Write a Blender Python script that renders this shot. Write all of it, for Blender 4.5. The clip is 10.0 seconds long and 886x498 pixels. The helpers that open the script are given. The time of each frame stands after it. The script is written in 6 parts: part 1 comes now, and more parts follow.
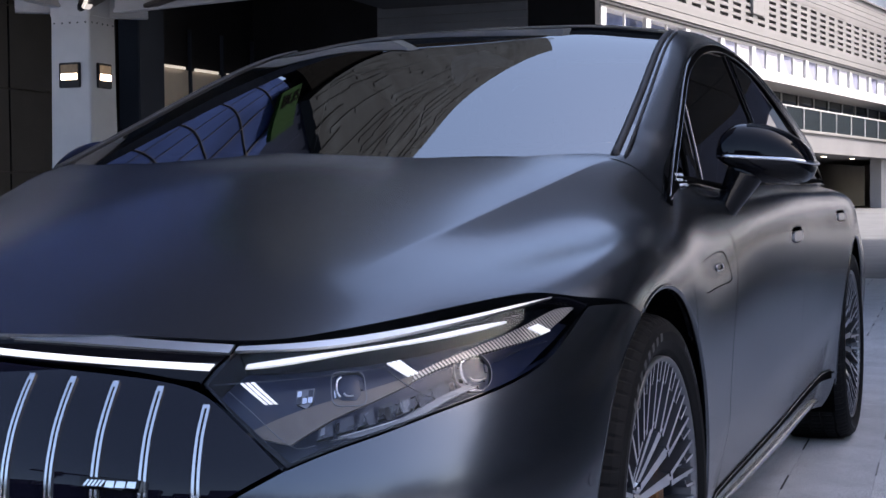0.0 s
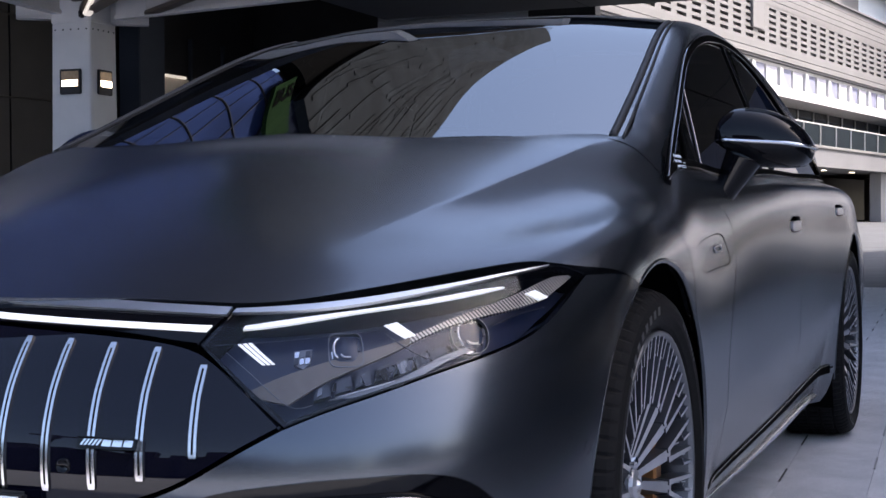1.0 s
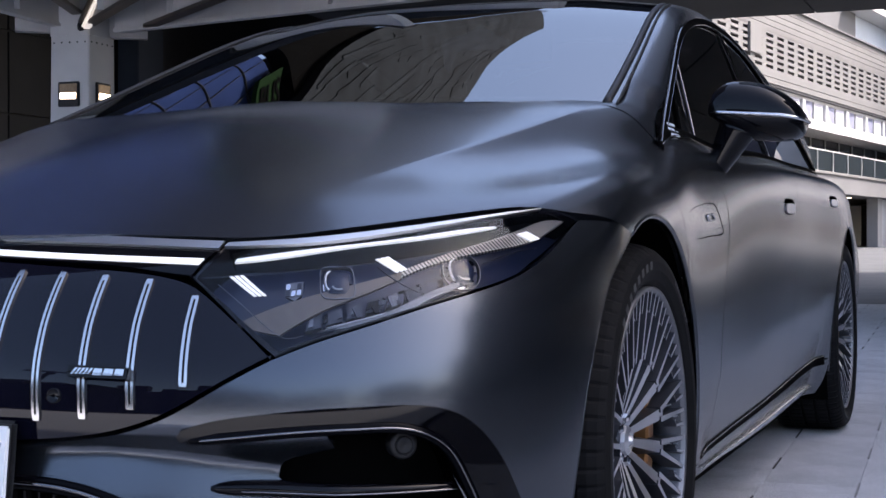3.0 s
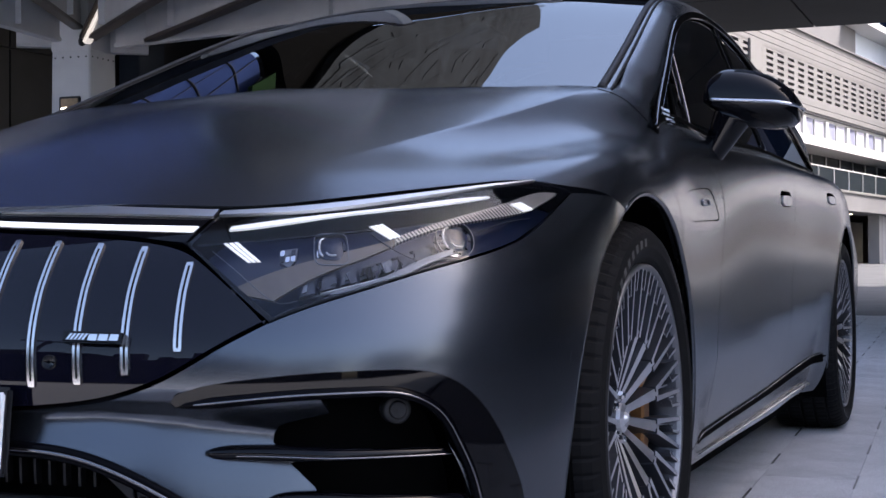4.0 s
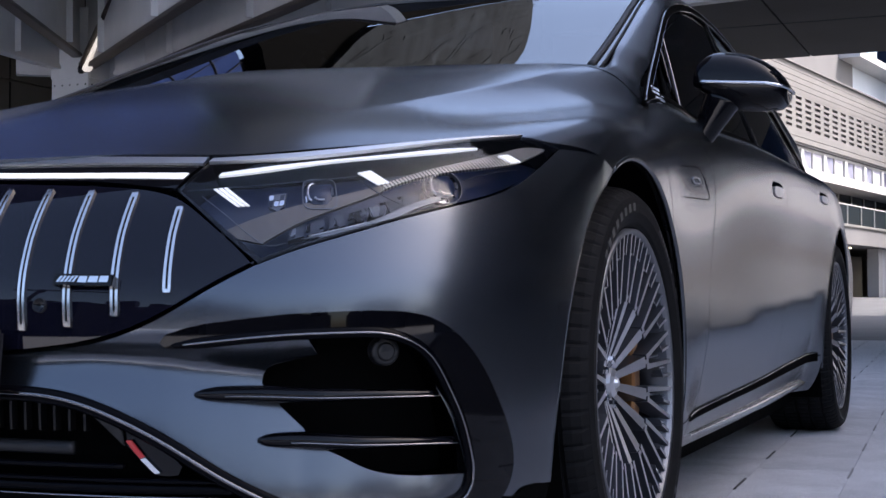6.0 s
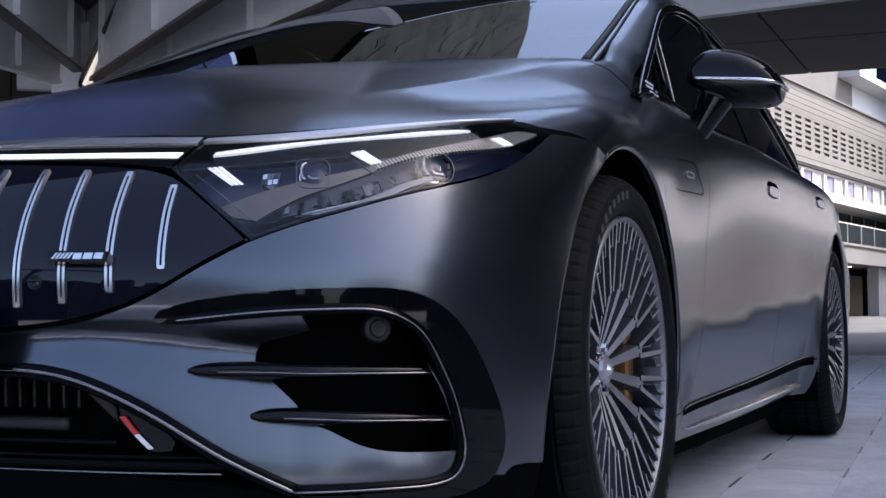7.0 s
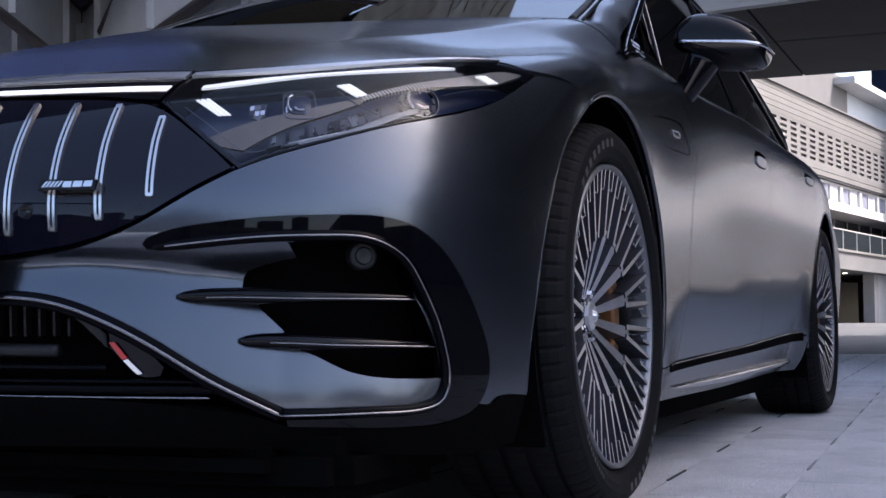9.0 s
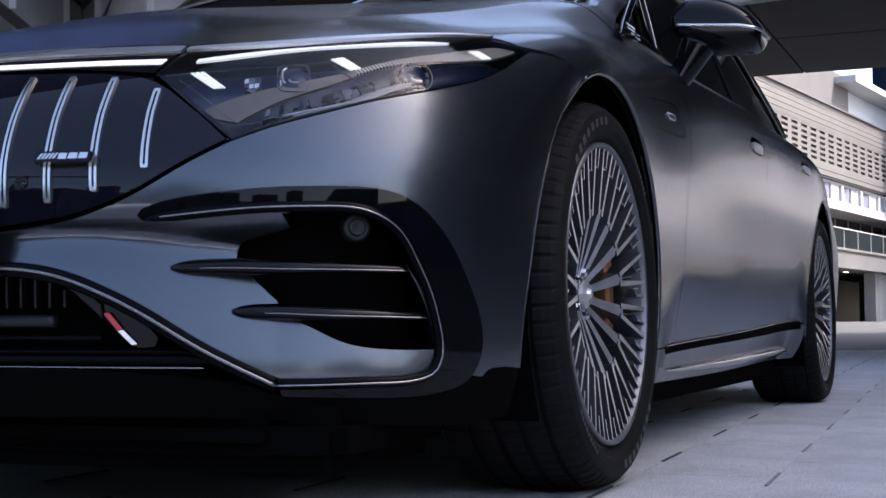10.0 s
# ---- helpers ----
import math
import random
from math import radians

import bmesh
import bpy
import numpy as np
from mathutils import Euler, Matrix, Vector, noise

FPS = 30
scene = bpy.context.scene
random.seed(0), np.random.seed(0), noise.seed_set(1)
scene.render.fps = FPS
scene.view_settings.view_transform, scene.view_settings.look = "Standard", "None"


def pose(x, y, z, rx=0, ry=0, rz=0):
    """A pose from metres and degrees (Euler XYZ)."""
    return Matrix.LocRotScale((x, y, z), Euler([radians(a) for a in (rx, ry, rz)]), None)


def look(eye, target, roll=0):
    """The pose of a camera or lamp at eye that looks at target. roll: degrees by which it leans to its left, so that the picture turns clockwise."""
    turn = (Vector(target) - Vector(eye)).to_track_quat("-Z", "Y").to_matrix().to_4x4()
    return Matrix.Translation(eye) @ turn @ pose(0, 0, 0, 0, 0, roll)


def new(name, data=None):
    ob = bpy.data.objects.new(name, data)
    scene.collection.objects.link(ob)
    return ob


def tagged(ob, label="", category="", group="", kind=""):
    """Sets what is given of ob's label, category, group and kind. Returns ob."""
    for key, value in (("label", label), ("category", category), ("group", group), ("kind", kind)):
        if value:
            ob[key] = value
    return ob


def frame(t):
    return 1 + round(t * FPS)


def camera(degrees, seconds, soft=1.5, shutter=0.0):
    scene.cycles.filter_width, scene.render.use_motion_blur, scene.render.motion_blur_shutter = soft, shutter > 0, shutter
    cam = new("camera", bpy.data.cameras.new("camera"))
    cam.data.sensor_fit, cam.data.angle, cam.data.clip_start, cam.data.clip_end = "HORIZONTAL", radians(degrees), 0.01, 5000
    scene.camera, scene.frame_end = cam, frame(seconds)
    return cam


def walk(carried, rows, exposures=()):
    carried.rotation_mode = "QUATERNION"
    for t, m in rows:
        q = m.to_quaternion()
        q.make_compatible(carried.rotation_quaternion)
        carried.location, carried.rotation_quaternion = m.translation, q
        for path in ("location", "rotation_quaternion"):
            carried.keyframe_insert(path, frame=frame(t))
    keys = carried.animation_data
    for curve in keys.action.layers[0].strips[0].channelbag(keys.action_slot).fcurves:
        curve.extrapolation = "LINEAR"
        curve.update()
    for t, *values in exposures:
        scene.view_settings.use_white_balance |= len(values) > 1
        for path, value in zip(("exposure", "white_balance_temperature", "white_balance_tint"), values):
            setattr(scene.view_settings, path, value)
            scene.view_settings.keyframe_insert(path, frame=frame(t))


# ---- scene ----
from mathutils import geometry

cam = camera(34.9, 10.0)
PATH = [
    (0, (1.574, -2.596, 0.97), (0.816, -0.747, 0.898), -0.5),
    (0.5, (1.576, -2.598, 0.933), (0.818, -0.748, 0.87), -0.4),
    (1, (1.579, -2.601, 0.894), (0.821, -0.751, 0.842), -0.3),
    (1.5, (1.588, -2.603, 0.854), (0.827, -0.754, 0.816), -0.5),
    (2, (1.587, -2.604, 0.828), (0.83, -0.753, 0.792), -0.2),
    (2.5, (1.586, -2.604, 0.797), (0.831, -0.752, 0.769), -0.0),
    (4, (1.605, -2.611, 0.681), (0.848, -0.76, 0.694), -0.2),
    (4.5, (1.611, -2.611, 0.647), (0.851, -0.761, 0.672), -0.3),
    (5, (1.619, -2.616, 0.612), (0.859, -0.766, 0.649), -0.2),
    (5.5, (1.622, -2.617, 0.576), (0.865, -0.767, 0.628), -0.3),
    (7, (1.643, -2.627, 0.481), (0.887, -0.778, 0.576), -0.3),
    (7.5, (1.651, -2.633, 0.449), (0.896, -0.784, 0.554), -0.3),
    (8, (1.656, -2.637, 0.419), (0.903, -0.787, 0.524), -0.3),
    (8.5, (1.66, -2.64, 0.387), (0.909, -0.789, 0.495), -0.4),
    (9, (1.669, -2.645, 0.359), (0.918, -0.795, 0.468), -0.4),
    (9.5, (1.675, -2.647, 0.334), (0.924, -0.797, 0.445), -0.5),
    (10, (1.684, -2.65, 0.316), (0.931, -0.8, 0.425), -0.4),
]
walk(cam, [(t, look(eye, target, roll)) for t, eye, target, roll in PATH], exposures=[(0, 1.84, 6620, 16), (6, 1.79, 6620, 16), (10, 1.76, 6620, 16)])


# ---------- light: open shade under a hazy sky, the sun behind an added unseen block ---
def sky_world(elevation, rotation, strength):
    world = bpy.data.worlds.new("sky")
    world.use_nodes = True
    nodes, links = world.node_tree.nodes, world.node_tree.links
    sky = nodes.new("ShaderNodeTexSky")
    sky.sky_type, sky.sun_disc = "NISHITA", False
    sky.sun_elevation, sky.sun_rotation = radians(elevation), radians(rotation)
    sky.air_density, sky.dust_density, sky.ozone_density = 1.0, 3.0, 1.4
    links.new(sky.outputs[0], nodes["Background"].inputs[0])
    nodes["Background"].inputs[1].default_value = strength
    scene.world = world


SUN_UP, SUN_FROM = 46.0, 68.0   # height, and compass turn clockwise from +y
sky_world(SUN_UP, SUN_FROM, 0.15)
sun = new("sun", bpy.data.lights.new("sun", "SUN"))
sun.data.energy, sun.data.angle, sun.data.color = 2.9, radians(1), (1.0, 0.945, 0.885)
_a, _e = radians(SUN_FROM), radians(SUN_UP)
sun.matrix_world = look((0, 0, 30), (-math.sin(_a) * math.cos(_e) * 30, -math.cos(_a) * math.cos(_e) * 30, 30 - 30 * math.sin(_e)))


# ---------- materials ----------
def material(name, colour, rough=0.5, metal=0.0, vary=0.0, scale=8.0, grain=0.0, grain_scale=200.0, coat=0.0, coat_rough=0.05, tint=None, stretch=(1, 1, 1), spec=0.5, per_piece=0.0, rough_vary=0.0, speck=0.0):
    """A principled surface with stains (vary, at scale per metre), fine relief (grain) and, on pieces, a random shift of tone."""
    mat = bpy.data.materials.new(name)
    mat.use_nodes = True
    n, l = mat.node_tree.nodes, mat.node_tree.links
    b = n["Principled BSDF"]
    b.inputs["Base Color"].default_value = (*colour, 1)
    b.inputs["Roughness"].default_value, b.inputs["Metallic"].default_value = rough, metal
    b.inputs["Specular IOR Level"].default_value = spec
    b.inputs["Coat Weight"].default_value, b.inputs["Coat Roughness"].default_value = coat, coat_rough
    where = n.new("ShaderNodeTexCoord")
    place = n.new("ShaderNodeMapping")
    place.inputs["Scale"].default_value = stretch
    l.new(where.outputs["Object"], place.inputs["Vector"])
    if vary or per_piece:
        big = n.new("ShaderNodeTexNoise")
        big.inputs["Scale"].default_value, big.inputs["Detail"].default_value = scale, 6
        l.new(place.outputs[0], big.inputs["Vector"])
        ramp = n.new("ShaderNodeMapRange")
        ramp.inputs["From Min"].default_value, ramp.inputs["From Max"].default_value = 0.3, 0.7
        ramp.inputs["To Min"].default_value, ramp.inputs["To Max"].default_value = 1 - vary, 1 + vary
        l.new(big.outputs[0], ramp.inputs["Value"])
        tone = ramp.outputs[0]
        if per_piece:
            info = n.new("ShaderNodeObjectInfo")
            shift = n.new("ShaderNodeMapRange")
            shift.inputs["To Min"].default_value, shift.inputs["To Max"].default_value = 1 - per_piece, 1 + per_piece
            l.new(info.outputs["Random"], shift.inputs["Value"])
            both = n.new("ShaderNodeMath")
            both.operation = "MULTIPLY"
            l.new(tone, both.inputs[0]), l.new(shift.outputs[0], both.inputs[1])
            tone = both.outputs[0]
        if speck:
            dots, size = n.new("ShaderNodeTexNoise"), n.new("ShaderNodeMapRange")
            dots.inputs["Scale"].default_value, dots.inputs["Detail"].default_value = 260.0, 3
            size.inputs["From Min"].default_value, size.inputs["From Max"].default_value = 0.3, 0.7
            size.inputs["To Min"].default_value, size.inputs["To Max"].default_value = 1 - speck, 1 + speck
            l.new(place.outputs[0], dots.inputs["Vector"]), l.new(dots.outputs[0], size.inputs["Value"])
            both = n.new("ShaderNodeMath")
            both.operation = "MULTIPLY"
            l.new(tone, both.inputs[0]), l.new(size.outputs[0], both.inputs[1])
            tone = both.outputs[0]
        mix = n.new("ShaderNodeVectorMath")
        mix.operation = "SCALE"
        mix.inputs[0].default_value = colour
        l.new(tone, mix.inputs["Scale"])
        l.new(mix.outputs[0], b.inputs["Base Color"])
        if rough_vary:
            rr = n.new("ShaderNodeMapRange")
            rr.inputs["From Min"].default_value, rr.inputs["From Max"].default_value = 0.3, 0.7
            rr.inputs["To Min"].default_value, rr.inputs["To Max"].default_value = max(rough - rough_vary, 0.02), rough + rough_vary
            l.new(big.outputs[0], rr.inputs["Value"]), l.new(rr.outputs[0], b.inputs["Roughness"])
    if grain:
        fine = n.new("ShaderNodeTexNoise")
        fine.inputs["Scale"].default_value, fine.inputs["Detail"].default_value = grain_scale, 4
        l.new(place.outputs[0], fine.inputs["Vector"])
        bump = n.new("ShaderNodeBump")
        bump.inputs["Strength"].default_value, bump.inputs["Distance"].default_value = grain, 0.002
        l.new(fine.outputs[0], bump.inputs["Height"]), l.new(bump.outputs[0], b.inputs["Normal"])
    return mat


def glass(name, tint, gloss=0.04, ior=1.5):
    """A thin pane: tinted, clear straight through, with a mirror's share by Fresnel."""
    mat = bpy.data.materials.new(name)
    mat.use_nodes = True
    n, l = mat.node_tree.nodes, mat.node_tree.links
    n.remove(n["Principled BSDF"])
    clear, shine, mix, fresnel = n.new("ShaderNodeBsdfTransparent"), n.new("ShaderNodeBsdfGlossy"), n.new("ShaderNodeMixShader"), n.new("ShaderNodeFresnel")
    clear.inputs[0].default_value = (*tint, 1)
    shine.inputs["Roughness"].default_value = gloss
    fresnel.inputs["IOR"].default_value = ior
    l.new(fresnel.outputs[0], mix.inputs[0]), l.new(clear.outputs[0], mix.inputs[1]), l.new(shine.outputs[0], mix.inputs[2])
    l.new(mix.outputs[0], n["Material Output"].inputs["Surface"])
    return mat


def glow(name, colour, strength):
    mat = material(name, (0.8, 0.8, 0.8), 0.4)
    b = mat.node_tree.nodes["Principled BSDF"]
    b.inputs["Emission Color"].default_value, b.inputs["Emission Strength"].default_value = (*colour, 1), strength
    return mat


PAINT = material("satin_grey_paint", (0.090, 0.100, 0.117), 0.25, 0.95, coat=0.30, coat_rough=0.13, vary=0.02, scale=1.5, grain=0.003, grain_scale=900)
GLOSS = material("gloss_black", (0.002, 0.002, 0.003), 0.04, 0.0, spec=0.22)
SILL_BLACK = material("sill_black", (0.002, 0.002, 0.003), 0.16, 0.0, spec=0.05)
GRILLE_GLOSS = material("gloss_black_panel", (0.003, 0.003, 0.007), 0.03, 0.0, spec=0.30)
PLASTIC = material("black_plastic", (0.007, 0.007, 0.008), 0.5, spec=0.3, vary=0.2, scale=60, grain=0.2, grain_scale=700)
# blacker than plastic: the deep shade of intake and recesses is in the colour
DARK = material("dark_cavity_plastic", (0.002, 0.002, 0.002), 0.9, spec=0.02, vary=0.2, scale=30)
CHROME = material("chrome", (0.66, 0.65, 0.65), 0.07, 1.0, vary=0.02, scale=20)
SATIN_CHROME = material("satin_chrome", (0.62, 0.63, 0.66), 0.2, 1.0, vary=0.04, scale=20)
ALLOY = material("machined_alloy", (0.56, 0.565, 0.59), 0.32, 0.85, vary=0.08, scale=25, grain=0.05, grain_scale=600)
ALLOY_DARK = material("grey_painted_alloy", (0.050, 0.054, 0.066), 0.35, 0.6, vary=0.1, scale=25)
RIM_ALLOY = material("rim_alloy", (0.17, 0.175, 0.19), 0.4, 0.8, vary=0.08, scale=25)
RUBBER = material("tyre_rubber", (0.0055, 0.0055, 0.006), 0.7, spec=0.12, vary=0.25, scale=18, grain=0.25, grain_scale=500)
LETTER = material("raised_rubber", (0.028, 0.028, 0.029), 0.5)
COURT = material("dusk_grey_cladding", (0.0145, 0.0172, 0.0245), 0.7, spec=0.05, vary=0.4, scale=0.3, grain=0.1, grain_scale=30, per_piece=0.3)
TOWER = material("grey_cladding", (0.0165, 0.0203, 0.0238), 0.7, spec=0.05, vary=0.45, scale=0.7, stretch=(1, 2.5, 0.35), grain=0.1, grain_scale=30, per_piece=0.38)
BRAKE = material("brake_disc_steel", (0.30, 0.29, 0.28), 0.3, 1.0, vary=0.2, scale=40)
BRONZE = material("bronze_caliper_paint", (0.42, 0.20, 0.08), 0.3, 0.6, vary=0.06, scale=20)
LENS = glass("lamp_lens", (0.93, 0.94, 0.97), 0.02, 1.34)
SCREEN = glass("windscreen_glass", (0.13, 0.145, 0.165), 0.01, 3.7)
TINT = glass("tinted_side_glass", (0.085, 0.095, 0.105), 0.01)
LED = glow("led_light_guide", (0.92, 0.96, 1.0), 0.18)
# navy put into the housing for the sky that the lens mirrors
LAMP_BODY = material("lamp_housing", (0.008, 0.015, 0.042), 0.3, 0.0, vary=0.1, scale=40)
BROWN_REFLECTION = material("brown_lamp_trim", (0.15, 0.125, 0.105), 0.4, 0.2, vary=0.1, scale=60)
LAMP_RIBS = material("ribbed_lamp_trim", (0.40, 0.37, 0.34), 0.35, 0.4)
_n, _l = LAMP_RIBS.node_tree.nodes, LAMP_RIBS.node_tree.links
_where, _wave, _tone = _n.new("ShaderNodeTexCoord"), _n.new("ShaderNodeTexWave"), _n.new("ShaderNodeValToRGB")
_wave.bands_direction = "DIAGONAL"
_wave.inputs["Scale"].default_value = 62.0
_tone.color_ramp.elements[0].color, _tone.color_ramp.elements[1].color = (0.03, 0.03, 0.03, 1), (0.50, 0.46, 0.42, 1)
_l.new(_where.outputs["Object"], _wave.inputs["Vector"]), _l.new(_wave.outputs["Fac"], _tone.inputs["Fac"])
_l.new(_tone.outputs["Color"], _n["Principled BSDF"].inputs["Base Color"])
BROW_CHROME = material("brushed_brow_chrome", (0.66, 0.67, 0.69), 0.36, 1.0, vary=0.04, scale=20)
BLACK_CHROME = material("dark_chrome", (0.20, 0.195, 0.20), 0.12, 1.0, vary=0.03, scale=20)
RED = material("red_reflector", (0.5, 0.02, 0.02), 0.2)
LEATHER = material("dark_leather", (0.03, 0.03, 0.032), 0.5, vary=0.2, scale=20, grain=0.2, grain_scale=300)
PLATE = material("plate_white", (0.75, 0.75, 0.74), 0.4, vary=0.05, scale=30)
INK = material("plate_black", (0.02, 0.02, 0.02), 0.5)
CONCRETE = material("paving_concrete", (0.425, 0.428, 0.440), 0.75, vary=0.15, scale=5.0, speck=0.62, grain=0.7, grain_scale=160, per_piece=0.07)
JOINT = material("joint_sand", (0.20, 0.20, 0.20), 0.9, vary=0.25, scale=20, grain=0.4, grain_scale=150)
SLOT = material("drain_slot_black", (0.035, 0.035, 0.037), 0.8, vary=0.2, scale=30)
DECAL = material("white_decal", (0.62, 0.66, 0.74), 0.5)
FIN_CHROME = material("fin_chrome", (0.66, 0.645, 0.635), 0.20, 1.0, vary=0.03, scale=20)
BOUNCE_STONE = material("pale_court_stone", (0.62, 0.635, 0.66), 0.8, vary=0.08, scale=2, grain=0.3, grain_scale=120)
DARK_SHEET = material("dark_asphalt", (0.042, 0.043, 0.046), 0.85, vary=0.2, scale=2, grain=0.5, grain_scale=120)
ASPHALT = material("asphalt", (0.09, 0.095, 0.10), 0.8, vary=0.2, scale=2, grain=0.5, grain_scale=120)
WHITE_PANEL = material("white_cladding", (0.36, 0.355, 0.35), 0.5, vary=0.06, scale=0.6, grain=0.05, grain_scale=60, per_piece=0.03)
BEIGE = material("pale_render", (0.43, 0.415, 0.42), 0.7, vary=0.06, scale=0.4, grain=0.1, grain_scale=40)
CLADDING = material("warm_grey_cladding", (0.150, 0.147, 0.146), 0.55, vary=0.08, scale=0.6, grain=0.05, grain_scale=60, per_piece=0.04)
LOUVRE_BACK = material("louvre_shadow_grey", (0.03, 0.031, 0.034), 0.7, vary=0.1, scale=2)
BLUE_GLASS = material("window_glass", (0.09, 0.12, 0.23), 0.04, 0.0, spec=1.0, vary=0.15, scale=0.5)
LOUVRE_GREY = material("dull_grey_cladding", (0.13, 0.13, 0.135), 0.6, vary=0.08, scale=0.6, grain=0.05, grain_scale=60)
# the bright sky mirrored in the glazing is painted as a pale base colour
PALE_GLASS = material("pale_sky_glass", (0.60, 0.66, 0.72), 0.45, 0.0, spec=0.5, vary=0.08, scale=0.4)
PALE_PANE = material("pale_lilac_pane", (0.27, 0.28, 0.37), 0.2, 0.0, spec=0.6, vary=0.25, scale=1.2)
BLIND = material("pale_window_blind", (0.46, 0.46, 0.52), 0.6, vary=0.12, scale=1.5)
BLOCK_FACE = material("blue_grey_facade", (0.062, 0.078, 0.112), 0.5, spec=0.2, vary=0.2, scale=0.4, grain=0.05, grain_scale=40)
BLOCK_RIBBON = material("blue_grey_ribbon_glass", (0.022, 0.030, 0.048), 0.15, spec=0.5, vary=0.2, scale=0.4)
DIMMER_FACE = material("grey_bridge_cladding", (0.21, 0.228, 0.262), 0.6, vary=0.1, scale=0.6, grain=0.05, grain_scale=40)
# matte near-black for unseen masses that darken the reflections in the paint
DARK_BLOCKER = material("dark_tower_glass", (0.006, 0.009, 0.019), 0.7, 0.0, spec=0.02, vary=0.3, scale=0.5)
# matte blue: the sky mirrored in the glass is put into its colour
BLOCK_GLASS = material("tower_glass", (0.016, 0.030, 0.092), 0.7, 0.0, spec=0.02, vary=0.3, scale=0.5)
GREEN_GLASS = material("balustrade_glass", (0.014, 0.019, 0.021), 0.08, 0.0, spec=0.18, vary=0.2, scale=0.7)
FRAME = material("window_frame_white", (0.50, 0.495, 0.495), 0.4, vary=0.04, scale=3)
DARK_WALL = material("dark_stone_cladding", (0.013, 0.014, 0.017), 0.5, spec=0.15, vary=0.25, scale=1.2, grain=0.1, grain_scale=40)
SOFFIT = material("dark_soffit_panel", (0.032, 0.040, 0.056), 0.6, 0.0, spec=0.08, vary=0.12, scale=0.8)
STEEL = material("painted_steel", (0.36, 0.357, 0.35), 0.45, vary=0.08, scale=2.5, grain=0.05, grain_scale=80)
WARM_LIGHT = glow("warm_lamp", (1.0, 0.80, 0.56), 3.2)
CREAM = material("cream_plaster", (0.62, 0.55, 0.46), 0.6, vary=0.06, scale=2)
GREEN_SIGN = material("green_sign", (0.007, 0.021, 0.006), 0.7, spec=0.02, vary=0.05, scale=2)
TUBE_LIGHT = glow("tube_light", (1.0, 0.90, 0.74), 0.16)
BLUE_CLAD = material("blue_grey_cladding", (0.16, 0.18, 0.21), 0.5, vary=0.15, scale=0.8)
RUST_BROWN = material("brown_flange_paint", (0.035, 0.026, 0.022), 0.5, vary=0.15, scale=3)
BRASS = material("lamp_reflector_bronze", (0.20, 0.14, 0.09), 0.35, 0.8, vary=0.2, scale=30)


# ---------- mesh helpers ----------
def put(name, mesh, mat, parent=None, label="", smooth=False):
    if mat:
        mesh.materials.append(mat)
    if smooth:
        mesh.shade_smooth()
    ob = new(name, mesh)
    ob.parent = parent
    if label:
        ob["label"] = label
    return ob


def part(name, bm, mat, parent=None, label="", smooth=False):
    mesh = bpy.data.meshes.new(name)
    bm.to_mesh(mesh)
    bm.free()
    return put(name, mesh, mat, parent, label, smooth)


def thing(name, label, category, group="", kind="", at=None):
    ob = tagged(new(name), label, category, group, kind)
    if at is not None:
        ob.matrix_world = at
    return ob


def box(size, at=(0, 0, 0), turn=(0, 0, 0), bevel=0.0, bm=None, segments=2):
    """A box, bevelled, added to bm."""
    bm = bm or bmesh.new()
    made = bmesh.ops.create_cube(bm, size=1.0, matrix=pose(*at, *turn) @ Matrix.Diagonal((*size, 1)))
    if bevel:
        edges = list({e for v in made["verts"] for e in v.link_edges})
        bmesh.ops.bevel(bm, geom=edges, offset=bevel, segments=segments, affect="EDGES", clamp_overlap=True)
    return bm


def lathe(profile, steps=96, wave=None):
    """Turn a profile of (x along the axle, r) round the x axis."""
    verts, faces, n = [], [], len(profile)
    for i in range(steps):
        a = 2 * math.pi * i / steps
        for j, (x, r) in enumerate(profile):
            q = r + (wave(i, j) if wave else 0)
            verts.append((x, q * math.cos(a), q * math.sin(a)))
    for i in range(steps):
        for j in range(n - 1):
            a, b = i * n + j, ((i + 1) % steps) * n + j
            faces.append((a, b, b + 1, a + 1))
    mesh = bpy.data.meshes.new("lathe")
    mesh.from_pydata(verts, [], faces)
    return mesh


def tube(points, radius, sides=8, flat=1.0, up=None, taper=None):
    """A rod along points; flat squeezes it along up."""
    p = np.asarray(points, float)
    tangent = np.gradient(p, axis=0)
    tangent /= np.linalg.norm(tangent, axis=1)[:, None]
    u = np.tile(np.asarray(up if up is not None else (0.0, 0.0, 1.0), float), (len(p), 1)) if up is None or np.ndim(up) == 1 else np.asarray(up, float)
    s = np.cross(tangent, u)
    s /= np.linalg.norm(s, axis=1)[:, None] + 1e-9
    u = np.cross(s, tangent)
    verts, faces = [], []
    for i in range(len(p)):
        k = radius * (taper[i] if taper is not None else 1)
        for j in range(sides):
            a = 2 * math.pi * (j + 0.5) / sides
            verts.append(p[i] + s[i] * k * math.cos(a) + u[i] * k * flat * math.sin(a))
    for i in range(len(p) - 1):
        for j in range(sides):
            a, b = i * sides + j, i * sides + (j + 1) % sides
            faces.append((a, b, b + sides, a + sides))
    faces += [tuple(range(sides))[::-1], tuple((len(p) - 1) * sides + j for j in range(sides))]
    mesh = bpy.data.meshes.new("tube")
    mesh.from_pydata([tuple(v) for v in verts], [], faces)
    return mesh


